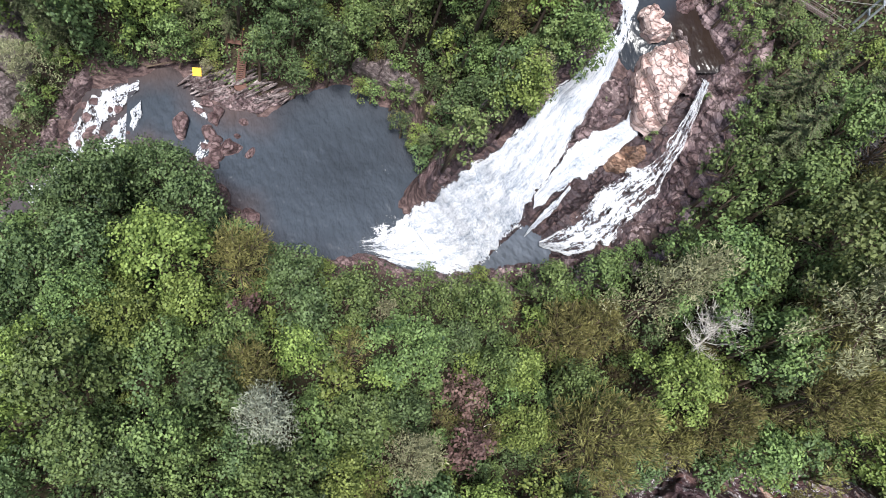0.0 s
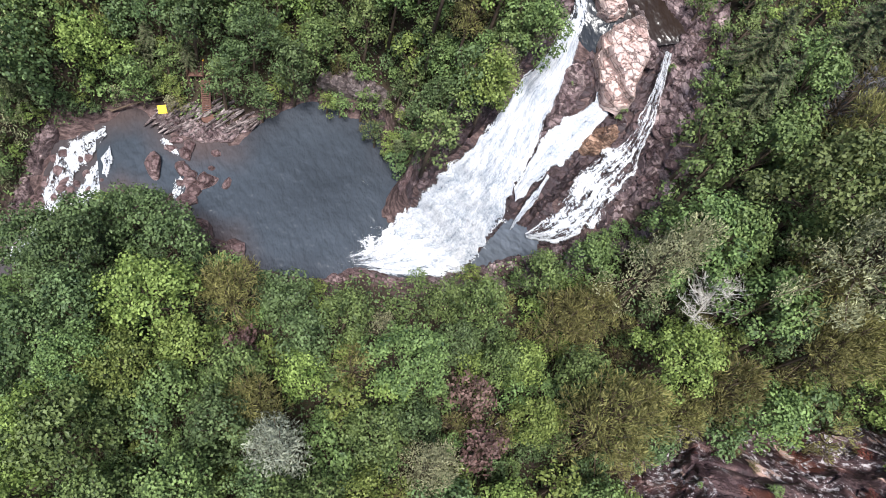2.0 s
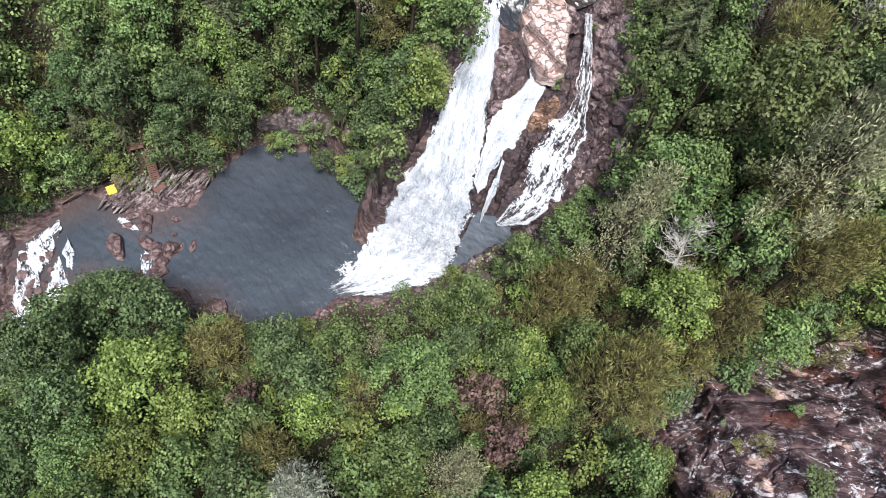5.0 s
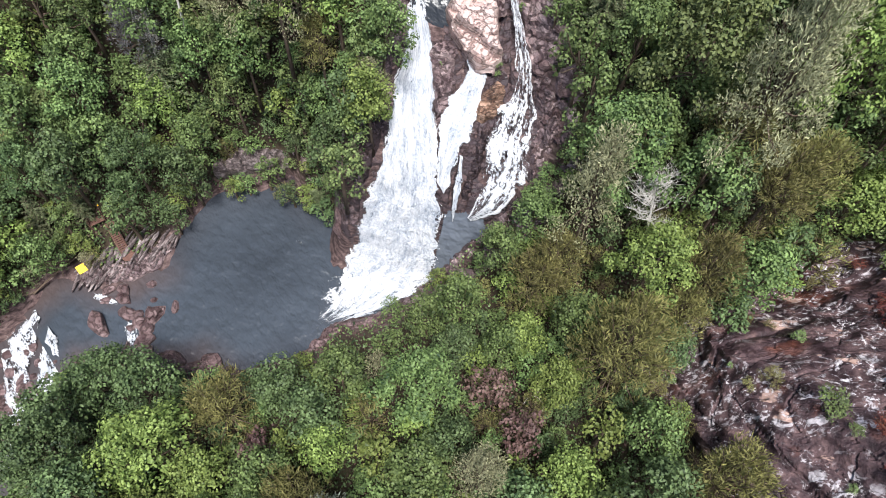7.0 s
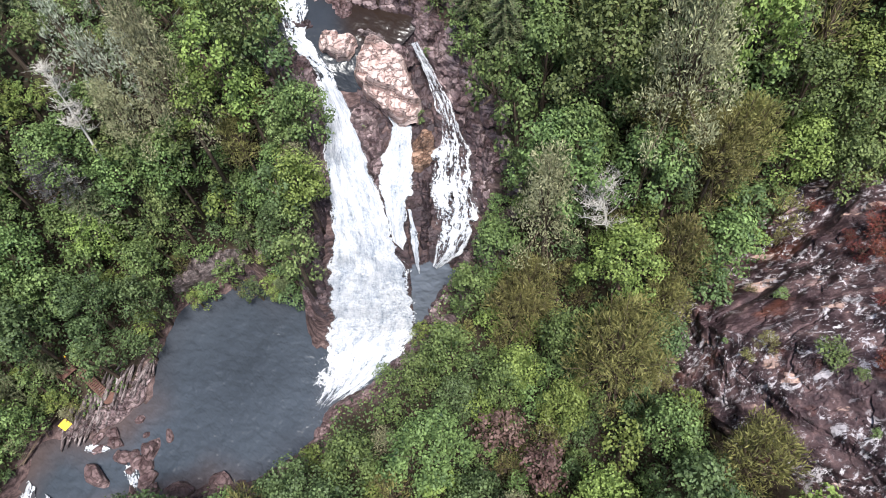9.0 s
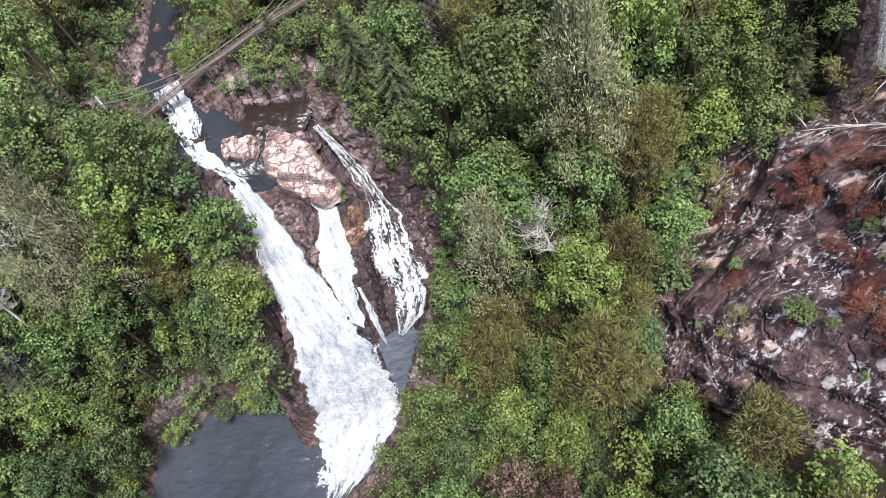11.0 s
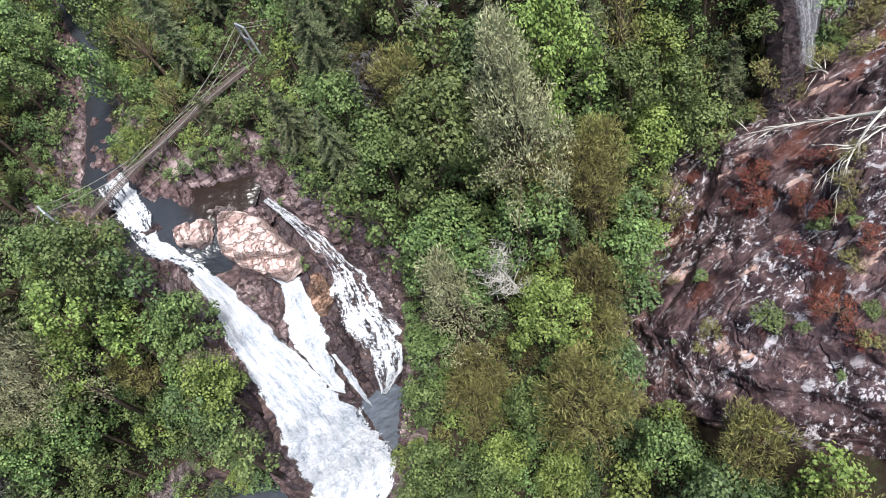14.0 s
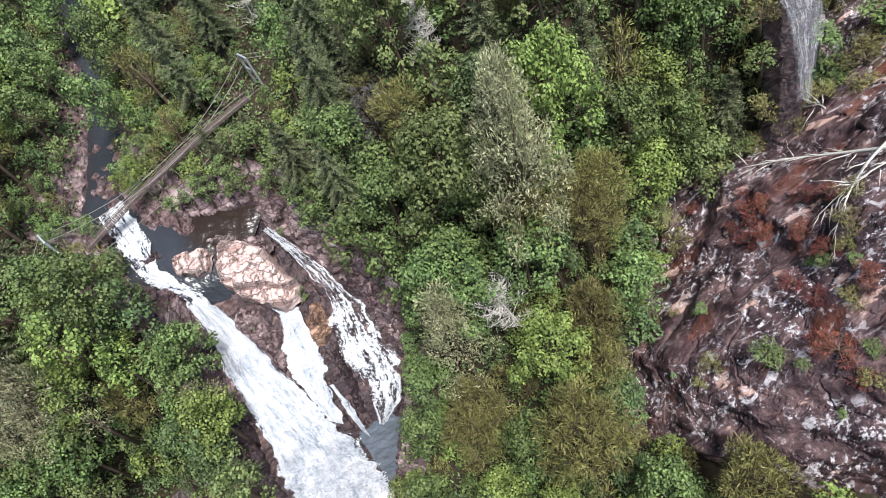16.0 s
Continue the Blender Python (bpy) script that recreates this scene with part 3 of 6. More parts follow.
def sheet(name, left, right, mat, label, density=0.9, lift=0.35, edge=0.25, swell=0.35, step=0.4, seed=0, fade=(0.0, 0.0)):
    """White water between two banks given from the top down: x, y and, away from the river's own level, z."""
    if len(left[0]) == 2:
        left, right = ([(x, y, float(water_level(np.array([x]), np.array([y]))[0])) for x, y in side] for side in (left, right))
    _, length = resample(left, 3)
    n = max(8, int(length / step))
    a, b = soften(resample(left, n)[0], 3), soften(resample(right, n)[0], 3)
    a, b = a + (a - b) * edge * 0.45, b + (b - a) * edge * 0.45
    width = float(np.mean(np.linalg.norm(a - b, axis=1)))
    m = max(6, int(width / step))
    v, u = np.meshgrid(np.linspace(0, 1, n), np.linspace(0, 1, m), indexing="ij")
    wob = value_noise(v * length, 0 * v + 3.3, 2.2, seed + 20, 3) * edge
    ragged = np.where(u < 0.5, value_noise(v * length, 0 * v + 1.7, 1.6, seed + 21, 4), value_noise(v * length, 0 * v + 8.1, 1.6, seed + 22, 4)) * (2 * np.abs(u - 0.5)) ** 2
    uu = u + wob * 0.25 + ragged * 0.9 / width
    P = a[:, None] * (1 - uu[..., None]) + b[:, None] * uu[..., None]
    P[..., 2] += lift + swell * np.sin(np.pi * u) * 0.6 + value_noise(u * width, v * length * 0.25, 1.1, seed + 30, 3) * swell + value_noise(u * width, v * length, 2.4, seed + 31, 3) * swell * 0.7
    me = grid_like(name, P)
    dens = density + value_noise(u * width, v * length * 0.3, 4.0, seed + 40, 3) * 0.12
    dens = dens - 0.55 * (1 - smoothstep(0.0, edge, np.minimum(u, 1 - u)))
    if fade[0]:
        dens = dens - 0.6 * (1 - smoothstep(0, fade[0], v))
    if fade[1]:
        dens = dens - 0.6 * smoothstep(1 - fade[1], 1, v)
    set_attribute(me, "foaminess", dens)
    uvl = me.uv_layers.new(name="UVMap")
    li = np.zeros(len(me.loops), int)
    me.loops.foreach_get("vertex_index", li)
    uv = np.stack([u.ravel() * width + seed * 7.7, v.ravel() * length], 1)[li]
    uvl.data.foreach_set("uv", uv.astype(np.float32).ravel())
    ob = part_mesh(name, me, mat, smooth=True)
    return tagged(ob, label, "waterfall", kind="structure")


def grid_like(name, P):
    n, m = P.shape[:2]
    idx = np.arange(n * m).reshape(n, m)
    faces = np.stack([idx[:-1, :-1], idx[1:, :-1], idx[1:, 1:], idx[:-1, 1:]], -1).reshape(-1, 4)
    return mesh_from(name, P.reshape(-1, 3).tolist(), faces.tolist())


sheet("water_main_fall", [(23.9, 40), (22.8, 38), (18.8, 33.5), (16.5, 32), (12.7, 27.9), (10.2, 25.2), (6.9, 22.5), (1.6, 19.8), (-3.9, 16.7), (-6.8, 15)],
      [(25, 36), (23.6, 32.7), (20.8, 27.9), (18.5, 24.6), (15.2, 19), (13.4, 15.5), (10.9, 12), (8.5, 8.6), (5, 6.4), (0.2, 6.2)], FOAM,
      "broad white sheet of the main waterfall over rock", 0.74, 0.6, 0.12, 0.6, seed=1)
sheet("water_mid_fall", [(27.5, 29.6), (25.9, 26.9), (22.5, 25.4), (19.2, 23.5), (15.8, 19.7), (13.7, 16.7)],
      [(27.8, 28.9), (28, 24.9), (25.8, 22.3), (21.9, 19.7), (18.4, 18.1), (13.7, 14.5)], FOAM, "middle branch of the waterfall beside a bare rock", 0.7, 0.8, 0.16, 0.4, seed=2)
sheet("water_right_fall", [(37, 32.9), (34.7, 28.2), (31.9, 23.4), (29.7, 20.8), (25.4, 19.4), (21.7, 15.9), (17.4, 11.5), (14.9, 10)],
      [(37.7, 32.1), (35.7, 26.6), (33.3, 21.1), (30.3, 15.1), (25.6, 9.8), (22, 7.5), (18.4, 7.9), (15, 9.1)], FOAM_THIN, "thin veil of white water over dark rock", 0.55, 0.8, 0.14, 0.4, seed=3)
sheet("water_upper_rapid", [(31.5, 56.5), (29.6, 53.9), (27.5, 51.4), (26.1, 48.2)], [(35.6, 53.8), (34.4, 51.4), (32.6, 48.6), (29.8, 46.8)], FOAM, "white rapid in the river above the falls", 0.52, 0.5, 0.3, 0.4, seed=4)
sheet("water_ledge_rapid", [(26.4, 48.6), (26.0, 47.8), (24.8, 44.9), (24.6, 41.1), (23.2, 38.4)], [(29.4, 46.6), (28.2, 45.0), (27.6, 42.2), (26.4, 38.8), (25.0, 36.2)], FOAM, "white water running along a rock ledge to the falls", 0.52, 0.45, 0.3, 0.35, seed=10)
sheet("water_upper_riffle", [(60.6, 70.9), (59.4, 68.8), (57.2, 66.4), (55.2, 64.8)], [(61.4, 69.8), (60.2, 67.6), (57.8, 65.4), (55.8, 63.8)], FOAM_THIN, "small white riffle in the upper river", 0.45, 0.35, 0.3, 0.3, seed=15, fade=(0.2, 0.4))
sheet("water_lower_rapid", [(-55.9, 39.4), (-60.9, 38.7), (-65.7, 37.9), (-68.9, 32.3), (-73.2, 24.5), (-80, 19)],
      [(-55.8, 36.8), (-58.6, 34.4), (-62.4, 31.4), (-65.2, 28.0), (-69.6, 23.4), (-77, 16.2)], LACE, "broken white water of the lower cascade among rocks", 0.56, 0.3, 0.2, 0.6, seed=5)
sheet("water_lower_rapid", [(-55.4, 36.0), (-58.2, 33.6), (-61.6, 30.6), (-64.4, 27.0), (-69.0, 22.8), (-76, 16)],
      [(-55.0, 33.0), (-56.8, 28.8), (-59.6, 26.2), (-62.6, 24.0), (-67.8, 21.4), (-75, 14)], LACE, "white water splitting round dark rocks of the cascade", 0.56, 0.3, 0.2, 0.6, seed=14)
sheet("water_strand", [(18.5, 17.9), (16.6, 15.6), (14.3, 13.2), (13.2, 11.7)], [(18.8, 17.4), (16.9, 14.4), (14, 11.8), (12.6, 10.6)], FOAM, "narrow strand of white water over dark rock", 0.62, 0.9, 0.25, 0.15, seed=6)
sheet("water_outlet_rapid", [(-47.2, 37.0), (-46.0, 34.6), (-44.2, 32.6), (-43.4, 30.6)], [(-45.6, 37.2), (-44.4, 34.8), (-42.6, 32.8), (-41.8, 30.8)], FOAM_THIN, "white water running between boulders at the outlet", 0.53, 0.25, 0.3, 0.3, seed=7, fade=(0.3, 0.3))
sheet("water_outlet_rapid", [(-44.0, 29.6), (-44.6, 27.4), (-45.4, 25.2), (-45.8, 23.0)], [(-42.6, 29.6), (-42.2, 27.4), (-42.8, 25.2), (-43.8, 23.0)], FOAM_THIN, "white water spilling between reddish boulders", 0.56, 0.25, 0.3, 0.3, seed=12, fade=(0.3, 0.3))
# the side fall beyond the cliff
sheet("water_side_fall", [(76.8, -24.0, 44.5), (74.3, -27.2, 42.3), (71.9, -29.8, 39.3), (68.2, -32.4, 36.7)], [(77.8, -30.3, 45.4), (75.3, -31.6, 42.5), (71.7, -32.9, 39.6), (67.7, -34.2, 37)], WET_VEIL, "thin grey side waterfall sliding down beside the cliff", 0.5, 1.2, 0.3, 0.4, seed=8)


def foam_patch(name, cx, cy, rx, ry, turn, label, density, z=0.16, seed=0, mat=None):
    n = 40
    u, v = np.meshgrid(np.linspace(-1, 1, n), np.linspace(-1, 1, n), indexing="ij")
    a = radians(turn)
    X = cx + u * rx * math.cos(a) - v * ry * math.sin(a)
    Y = cy + u * rx * math.sin(a) + v * ry * math.cos(a)
    P = np.stack([X, Y, z + value_noise(X, Y, 1.2, seed + 50, 3) * 0.12], -1)
    me = grid_like(name, P)
    r = np.hypot(u, v)
    set_attribute(me, "foaminess", density - 0.75 * smoothstep(0.35, 1.0, r + value_noise(X, Y, 3.0, seed + 51, 3) * 0.3))
    uvl = me.uv_layers.new(name="UVMap")
    li = np.zeros(len(me.loops), int)
    me.loops.foreach_get("vertex_index", li)
    uvl.data.foreach_set("uv", np.stack([X.ravel(), Y.ravel()], 1)[li].astype(np.float32).ravel())
    return tagged(part_mesh(name, me, mat or FOAM_PATCH, smooth=True), label, "foam", kind="structure")


sheet("water_foot_foam", [(-4.5, 17.0), (-7.2, 15.4), (-9.6, 13.0), (-13, 11.6), (-19, 10.6)], [(6.5, 5.2), (1.5, 4.8), (-4, 5.4), (-10, 6.8), (-18, 8.2)], FOAM, "white foam streaming from the foot of the falls", 0.62, 0.18, 0.2, 0.15, seed=9, fade=(0.0, 0.5))
foam_patch("water_foam_swirl", -10.5, 11.6, 7.5, 5.6, 20, "white bubbling water spreading from the falls", 0.52, 0.32, seed=4)
sheet("water_foam_trail", [(-14.2, 24.5), (-12.4, 25.0), (-10.8, 24.4), (-9.4, 22.8), (-8.9, 21.4)], [(-14.2, 24.1), (-12.5, 24.3), (-11.2, 23.7), (-10.0, 22.4), (-9.4, 21.2)], FOAM_THIN, "thin curl of foam drifting on the pool", 0.42, 0.16, 0.3, 0.05, 0.2, seed=13, fade=(0.3, 0.3))


# ---- rocks ----
def cells_of(a, b, seed):
    """Blocks of broken rock over a plan: the height of each block's tilted top, and the distance to its joint."""
    i0, j0 = np.floor(a), np.floor(b)
    f1, f2, val = np.full(a.shape, 9.0), np.full(a.shape, 9.0), np.zeros(a.shape)
    for di in (-1, 0, 1):
        for dj in (-1, 0, 1):
            i, j = i0 + di, j0 + dj

            def h(k):
                q = np.sin(i * 127.1 + j * 311.7 + seed * 17.3 + k * 53.9) * 43758.5453
                return q - np.floor(q)

            d = np.hypot(i + 0.15 + 0.7 * h(1) - a, j + 0.15 + 0.7 * h(2) - b)
            nearer = d < f1
            f2 = np.where(nearer, f1, np.minimum(f2, d))
            top = h(3) + (h(4) - 0.5) * 1.5 * (a - i - 0.5) + (h(5) - 0.5) * 1.5 * (b - j - 0.5)
            val, f1 = np.where(nearer, top, val), np.where(nearer, d, f1)
    return val, f2 - f1


def crag(name, spine, height, mat, label, seed, cell=2.2, step=0.24, block=0.9, power=3.0, beds=0.35, lean=0.0, group="rocks of the gorge", category="rock"):
    """A ridge of jointed rock along a spine of x, y, foot height, half width."""
    p, length = resample(spine, 3)
    n = max(12, int(length / step))
    s = soften(resample(spine, n)[0], 4)
    t = np.gradient(s[:, :2], axis=0)
    t /= np.linalg.norm(t, axis=1, keepdims=True) + 1e-9
    nrm = np.stack([-t[:, 1], t[:, 0]], 1)
    m = max(10, int(2 * float(s[:, 3].max()) / step))
    v = np.linspace(-1.15, 1.15, m)
    a = np.linspace(0, length, n)[:, None] + 0 * v[None]
    wob = 1 + 0.45 * value_noise(a, np.sign(v)[None] * 9.0 + 0 * a, 3.5, seed + 70, 4)
    b = v[None] * s[:, 3:4] * wob
    qa, qb = a * 0.8 + b * 0.6 + 0.5 * value_noise(a, b, 2.5, seed), b * 0.8 - a * 0.6 + 0.5 * value_noise(a, b, 2.5, seed + 1)
    val, joint = cells_of(qa / cell, qb / cell / 0.6, seed)
    fine, joint_fine = cells_of(qa / cell * 2.7, qb / cell * 1.9, seed + 3)
    ends = smoothstep(0, 0.1, a / length) * smoothstep(0, 0.1, 1 - a / length)
    body = (1 - np.abs(np.clip(v, -1, 1))[None] ** power) * (0.35 + 0.65 * ends)
    saw = (a * 0.55 + b * 0.9) / 0.9
    z = s[:, 2:3] + height * body + (val - 0.5) * block * body + (fine - 0.5) * block * 0.3 * body - 0.45 * (joint < 0.05) * body + (saw - np.floor(saw)) * beds * body
    z = z + value_noise(a, b, 1.4, seed + 5, 4) * 0.16 - 3.0 * smoothstep(0.85, 1.15, np.abs(v))[None]
    x = s[:, 0:1] + nrm[:, 0:1] * b + (val - 0.5) * 0.5
    y = s[:, 1:2] + nrm[:, 1:2] * b + (joint - 0.3) * 0.4
    ob = part_mesh(name, grid_like(name, np.stack([x, y, z], -1)), mat)
    return tagged(ob, label, category, group)


def rock_mesh(name, size, seed, cuts=9, subdiv=3, roughness=0.12):
    """A broken block: a lump planed off by random faces, then weathered."""
    rnd = random.Random(seed)
    bm = bmesh.new()
    bmesh.ops.create_icosphere(bm, subdivisions=subdiv, radius=1.0)
    planes = []
    for _ in range(cuts):
        d = Vector((rnd.gauss(0, 1), rnd.gauss(0, 1), rnd.gauss(0, 0.7))).normalized()
        planes.append((d, rnd.uniform(0.5, 0.85)))
    for v in bm.verts:
        for d, o in planes:
            q = v.co.dot(d) - o
            if q > 0:
                v.co -= d * q * 0.95
        v.co += v.co.normalized() * noise.fractal(v.co * 1.7 + Vector((seed, 0, 0)), 1.0, 2.0, 4) * roughness
        v.co = Vector((v.co.x * size[0], v.co.y * size[1], v.co.z * size[2]))
    me = bpy.data.meshes.new(name)
    bm.to_mesh(me)
    bm.free()
    return me


def rock(name, x, y, z, size, turn, seed, mat, label, tilt=0, subdiv=3, cuts=9, group="rocks of the gorge"):
    ob = part_mesh(name, rock_mesh(name, size, seed, cuts, subdiv), mat)
    ob.matrix_basis = pose(x, y, z, tilt, 0, turn)
    return tagged(ob, label, "rock", group)


# the falls' bed and banks: stepped, jointed rock
bx, by = np.arange(-9, 47, 0.3), np.arange(1.5, 63, 0.3)
BX, BY = np.meshgrid(bx, by, indexing="ij")
bd, bw = plan_distance(BX, BY)
qa, qb = BX * 0.72 + BY * 0.69 + 0.6 * value_noise(BX, BY, 3, 81), BX * 0.69 - BY * 0.72 + 0.6 * value_noise(BX, BY, 3, 82)
v1, j1 = cells_of(qa / 3.6, qb / 2.2, 21)
v2, j2 = cells_of(qa / 1.1, qb / 0.8, 22)
wild = 0.55 + 0.75 * smoothstep(-0.5, 2.0, bd)
bed_z = ground_height(BX, BY) + 0.25 + wild * ((v1 - 0.5) * 1.2 + (v2 - 0.5) * 0.3 - 0.5 * (j1 < 0.06))
bed_me = grid_mesh("rock_bed", bx, by, bed_z)
bed_me.materials.append(DARK_ROCK), bed_me.materials.append(BROWN_ROCK)
mid_d = (bd[:-1, :-1] + bd[1:, 1:]) / 2 + value_noise(BX, BY, 3, 84)[:-1, :-1] * 1.5
bed_me.polygons.foreach_set("material_index", (mid_d > -0.4).astype(np.int32).ravel())
away = (mid_d > 5.5) | ((BX < -3) & (BY > 14))[:-1, :-1] | (along_falls(BX, BY) < -6)[:-1, :-1]
bm = bmesh.new()
bm.from_mesh(bed_me)
bm.faces.ensure_lookup_table()
bmesh.ops.delete(bm, geom=[bm.faces[int(k)] for k in np.nonzero(away.ravel())[0]], context="FACES")
bm.to_mesh(bed_me)
bm.free()
tagged(part_mesh("rock_bed", bed_me, None), "wet stepped bedrock under and beside the falls", "rock", kind="structure")

# rocks in and beside the falls
crag("rock_outcrop", [(31.4, 37.9, 22.4, 1.0), (31.6, 36.2, 22.4, 3.0), (30.9, 33.2, 22.4, 3.3), (30.0, 29.7, 22.3, 3.2), (28.7, 26.6, 22, 2.8), (27.8, 25.0, 21.6, 1.2)],
     2.9, PINK_ROCK, "bare pale pink rock parting the waterfall", 3, 3.4, 0.18, 2.0, 7.0, beds=0.25)
crag("rock_outcrop", [(28.8, 43.6, 22.2, 0.8), (29.6, 41.6, 22.3, 2.2), (30.3, 39.6, 22.4, 2.3), (30.6, 38.3, 22.4, 1.2)], 2.5, PINK_ROCK, "smaller pale pink block upstream of the large one", 33, 3.0, 0.18, 1.6, 7.0, beds=0.2)
crag("rock_shelf", [(36.6, 54.2, 22.6, 0.9), (36.0, 51.0, 22.7, 2.2), (35.8, 47.6, 22.6, 2.6), (34.6, 44.2, 22.3, 1.6), (33.6, 42.4, 22.1, 0.7)], 1.1, RED_ROCK, "reddish rock shelf beside the rapid below the footbridge", 31, 1.6, 0.2, 0.8)
crag("rock_slab", [(33.3, 40.4, 22.5, 0.5), (34.1, 38.5, 22.5, 0.9), (35.0, 36.5, 22.5, 0.5)], 1.0, GREY_ROCK, "narrow grey slab beside a still dark pool", 4, 1.6)
crag("rock_slab", [(34.6, 35.5, 22.3, 0.7), (35.0, 33.4, 22.3, 1.5), (34.6, 30.8, 22.3, 0.8)], 1.3, BROWN_ROCK, "purplish rock lump beside the still pool", 28, 1.8, 0.2)
crag("rock_step", [(26.4, 49.6, 21.6, 0.5), (28.3, 47.5, 22.4, 1.2), (30.2, 45.9, 22.3, 0.6)], 0.9, DARK_ROCK, "dark rock step crossed by thin strands of water", 24, 1.6, 0.2)
crag("rock_outcrop", [(25.0, 32.9, 21.4, 0.9), (24.1, 31.4, 21, 1.9), (22.4, 28.3, 20.2, 1.7), (20.2, 25.7, 19.2, 1.4), (17.9, 23.0, 18.4, 0.5)], 2.2, BROWN_ROCK, "red-brown layered rock between two strands of the falls", 5, 1.8, 0.2, 1.1)
crag("rock_outcrop", [(29.0, 22.7, 21.2, 0.9), (27.2, 22.1, 20.6, 1.7), (25.4, 21.3, 20, 1.7), (23.5, 20.8, 19.6, 1)], 2.0, ORANGE_ROCK, "orange-stained rock knob under the bare outcrop", 6, 2.2, 0.2, 1.6)
crag("rock_outcrop", [(24.4, 19.4, 19.3, 0.9), (21.1, 16.4, 18.1, 1), (17.7, 13.9, 16.1, 0.9), (15.5, 12.3, 14.2, 0.6)], 1.4, DARK_ROCK, "black wet rock steps beside a veil of water", 7, 1.4, 0.2, 1.1)
crag("rock_outcrop", [(17.7, 16.7, 16.7, 0.5), (15.2, 13.6, 14.3, 0.8), (12.8, 10.8, 10.2, 0.6)], 1.6, DARK_ROCK, "dark wet rib of rock in the falls", 8, 1.5, 0.2)
crag("rock_bank", [(40.4, 34.8, 22.7, 1.4), (39.4, 30.8, 22.5, 1.9), (37.9, 26.2, 21, 2.2), (36.1, 20.7, 19.5, 2.5), (33.3, 15.1, 20.5, 2), (29.4, 10, 19.2, 1.5)], 2.0, BROWN_ROCK, "fractured purplish rock bank beside the falls", 9, 2.6, 0.2, 2.6, 5.0)
# The dark material also carries the shade under the trees along this wall.
crag("rock_bank", [(21.5, 40, 20.6, 0.9), (14.7, 33.2, 19.8, 1.2), (9.7, 28.1, 18.5, 1.4), (4.7, 24.4, 15.1, 1.5), (-0.6, 21.1, 8.4, 1.4)], 2.4, DARK_ROCK, "black rock wall along the main fall, shade put into its colour", 10, 2.0, 0.24, 1.2)
crag("rock_slab", [(-0.9, 24, 7.3, 1.2), (-2.4, 20.7, 5.2, 2.2), (-4.1, 17.3, 1.5, 1.6), (-4.7, 15.5, 0.5, 0.6)], 1.1, RED_ROCK, "sloping pinkish rock slab at the foot of the falls", 11, 2.4, 0.22, 0.4)
crag("rock_ledge", [(-21, 6.4, -0.3, 0.7), (-17, 6.4, 0.2, 2.0), (-13, 6.6, 0.3, 1.8), (-6, 4.8, 0.2, 1.2), (1, 3.4, 0.4, 1), (6, 3.6, 2.5, 0.8)], 0.9, RED_ROCK, "dark red-brown rock ledge at the pool's edge", 12, 2.6, 0.25, 0.5)
crag("rock_shelf", [(-47.5, 40.0, -0.2, 0.8), (-44, 38.6, 0.1, 2.0), (-39, 37.0, 0.2, 2.6), (-34, 35.6, 0.2, 2.4), (-30, 36.6, 0.0, 1.2)], 0.8, BROWN_ROCK, "pinkish rock shelf of tilted beds at the pool", 13, 1.3, 0.22, 0.7, beds=0.7)
crag("rock_bank", [(52, 69.4, 23.5, 1.4), (45.5, 65.0, 23, 1.8), (38.5, 62.2, 22.6, 1.6), (31.0, 60.0, 22.2, 1.4), (28.4, 56.0, 22, 1.2)], 1.6, BROWN_ROCK, "brown rock bank along the upper river", 14, 1.8, 0.25)
crag("rock_bank", [(32.8, 47.3, 22.2, 0.8), (35.2, 51.4, 21.8, 1.8), (36.8, 54.4, 22.2, 1.2), (41.5, 57.0, 22.6, 0.7)], 1.3, BROWN_ROCK, "wet brown rock below the footbridge", 15, 1.8, 0.22)
crag("rock_boulder", [(34.2, 58.6, 22.2, 0.4), (36.2, 57.8, 22.3, 1.0), (38.2, 57.6, 22.4, 0.5)], 1.6, BROWN_ROCK, "pointed dark boulder in the upper river", 16, 1.8, 0.2)
crag("rock_bank", [(-76, 52, 6, 2.5), (-77, 45, 4, 3.4), (-79, 37, 1, 3.2), (-79, 29, -3, 2.2)], 4.0, GREY_ROCK, "pale grey rock face over the lower cascade", 17, 2.4, 0.3, 1.4)
crag("rock_bank", [(-64, 42, -1, 1.2), (-69.5, 38, -2.5, 1.6), (-74, 30, -4, 1.8), (-79, 24, -5, 1.6)], 1.8, BROWN_ROCK, "reddish rock bank of the lower cascade", 18, 1.8, 0.25)
crag("rock_overhang", [(-16.5, 41.2, 2.6, 0.8), (-12.5, 41.0, 3.2, 2.0), (-8.0, 39.6, 3.6, 2.2), (-4, 36.4, 3.4, 1.4)], 3.4, GREY_ROCK, "grey overhanging rock above a dark hollow at the pool", 19, 1.8, 0.24, 2.6)
# Dark rock added where the hollow is only shaded; the shade is its colour.
crag("rock_hollow", [(-10.0, 37.4, 0.6, 0.8), (-7.0, 36.2, 0.8, 2.0), (-4.4, 33.4, 0.9, 2.4), (-3.2, 30.0, 0.6, 1.4)], 1.2, DARK_ROCK, "dark rock in place of the shade in the hollow at the pool", 29, 1.6, 0.24)
crag("rock_overhang", [(-2.5, 33.8, 2.2, 0.8), (-0.6, 31.4, 2.8, 1.2), (0.4, 28.8, 2.6, 0.8)], 2.0, GREY_ROCK, "grey rock among roots above the pool", 20, 1.8, 0.24, 1.2)
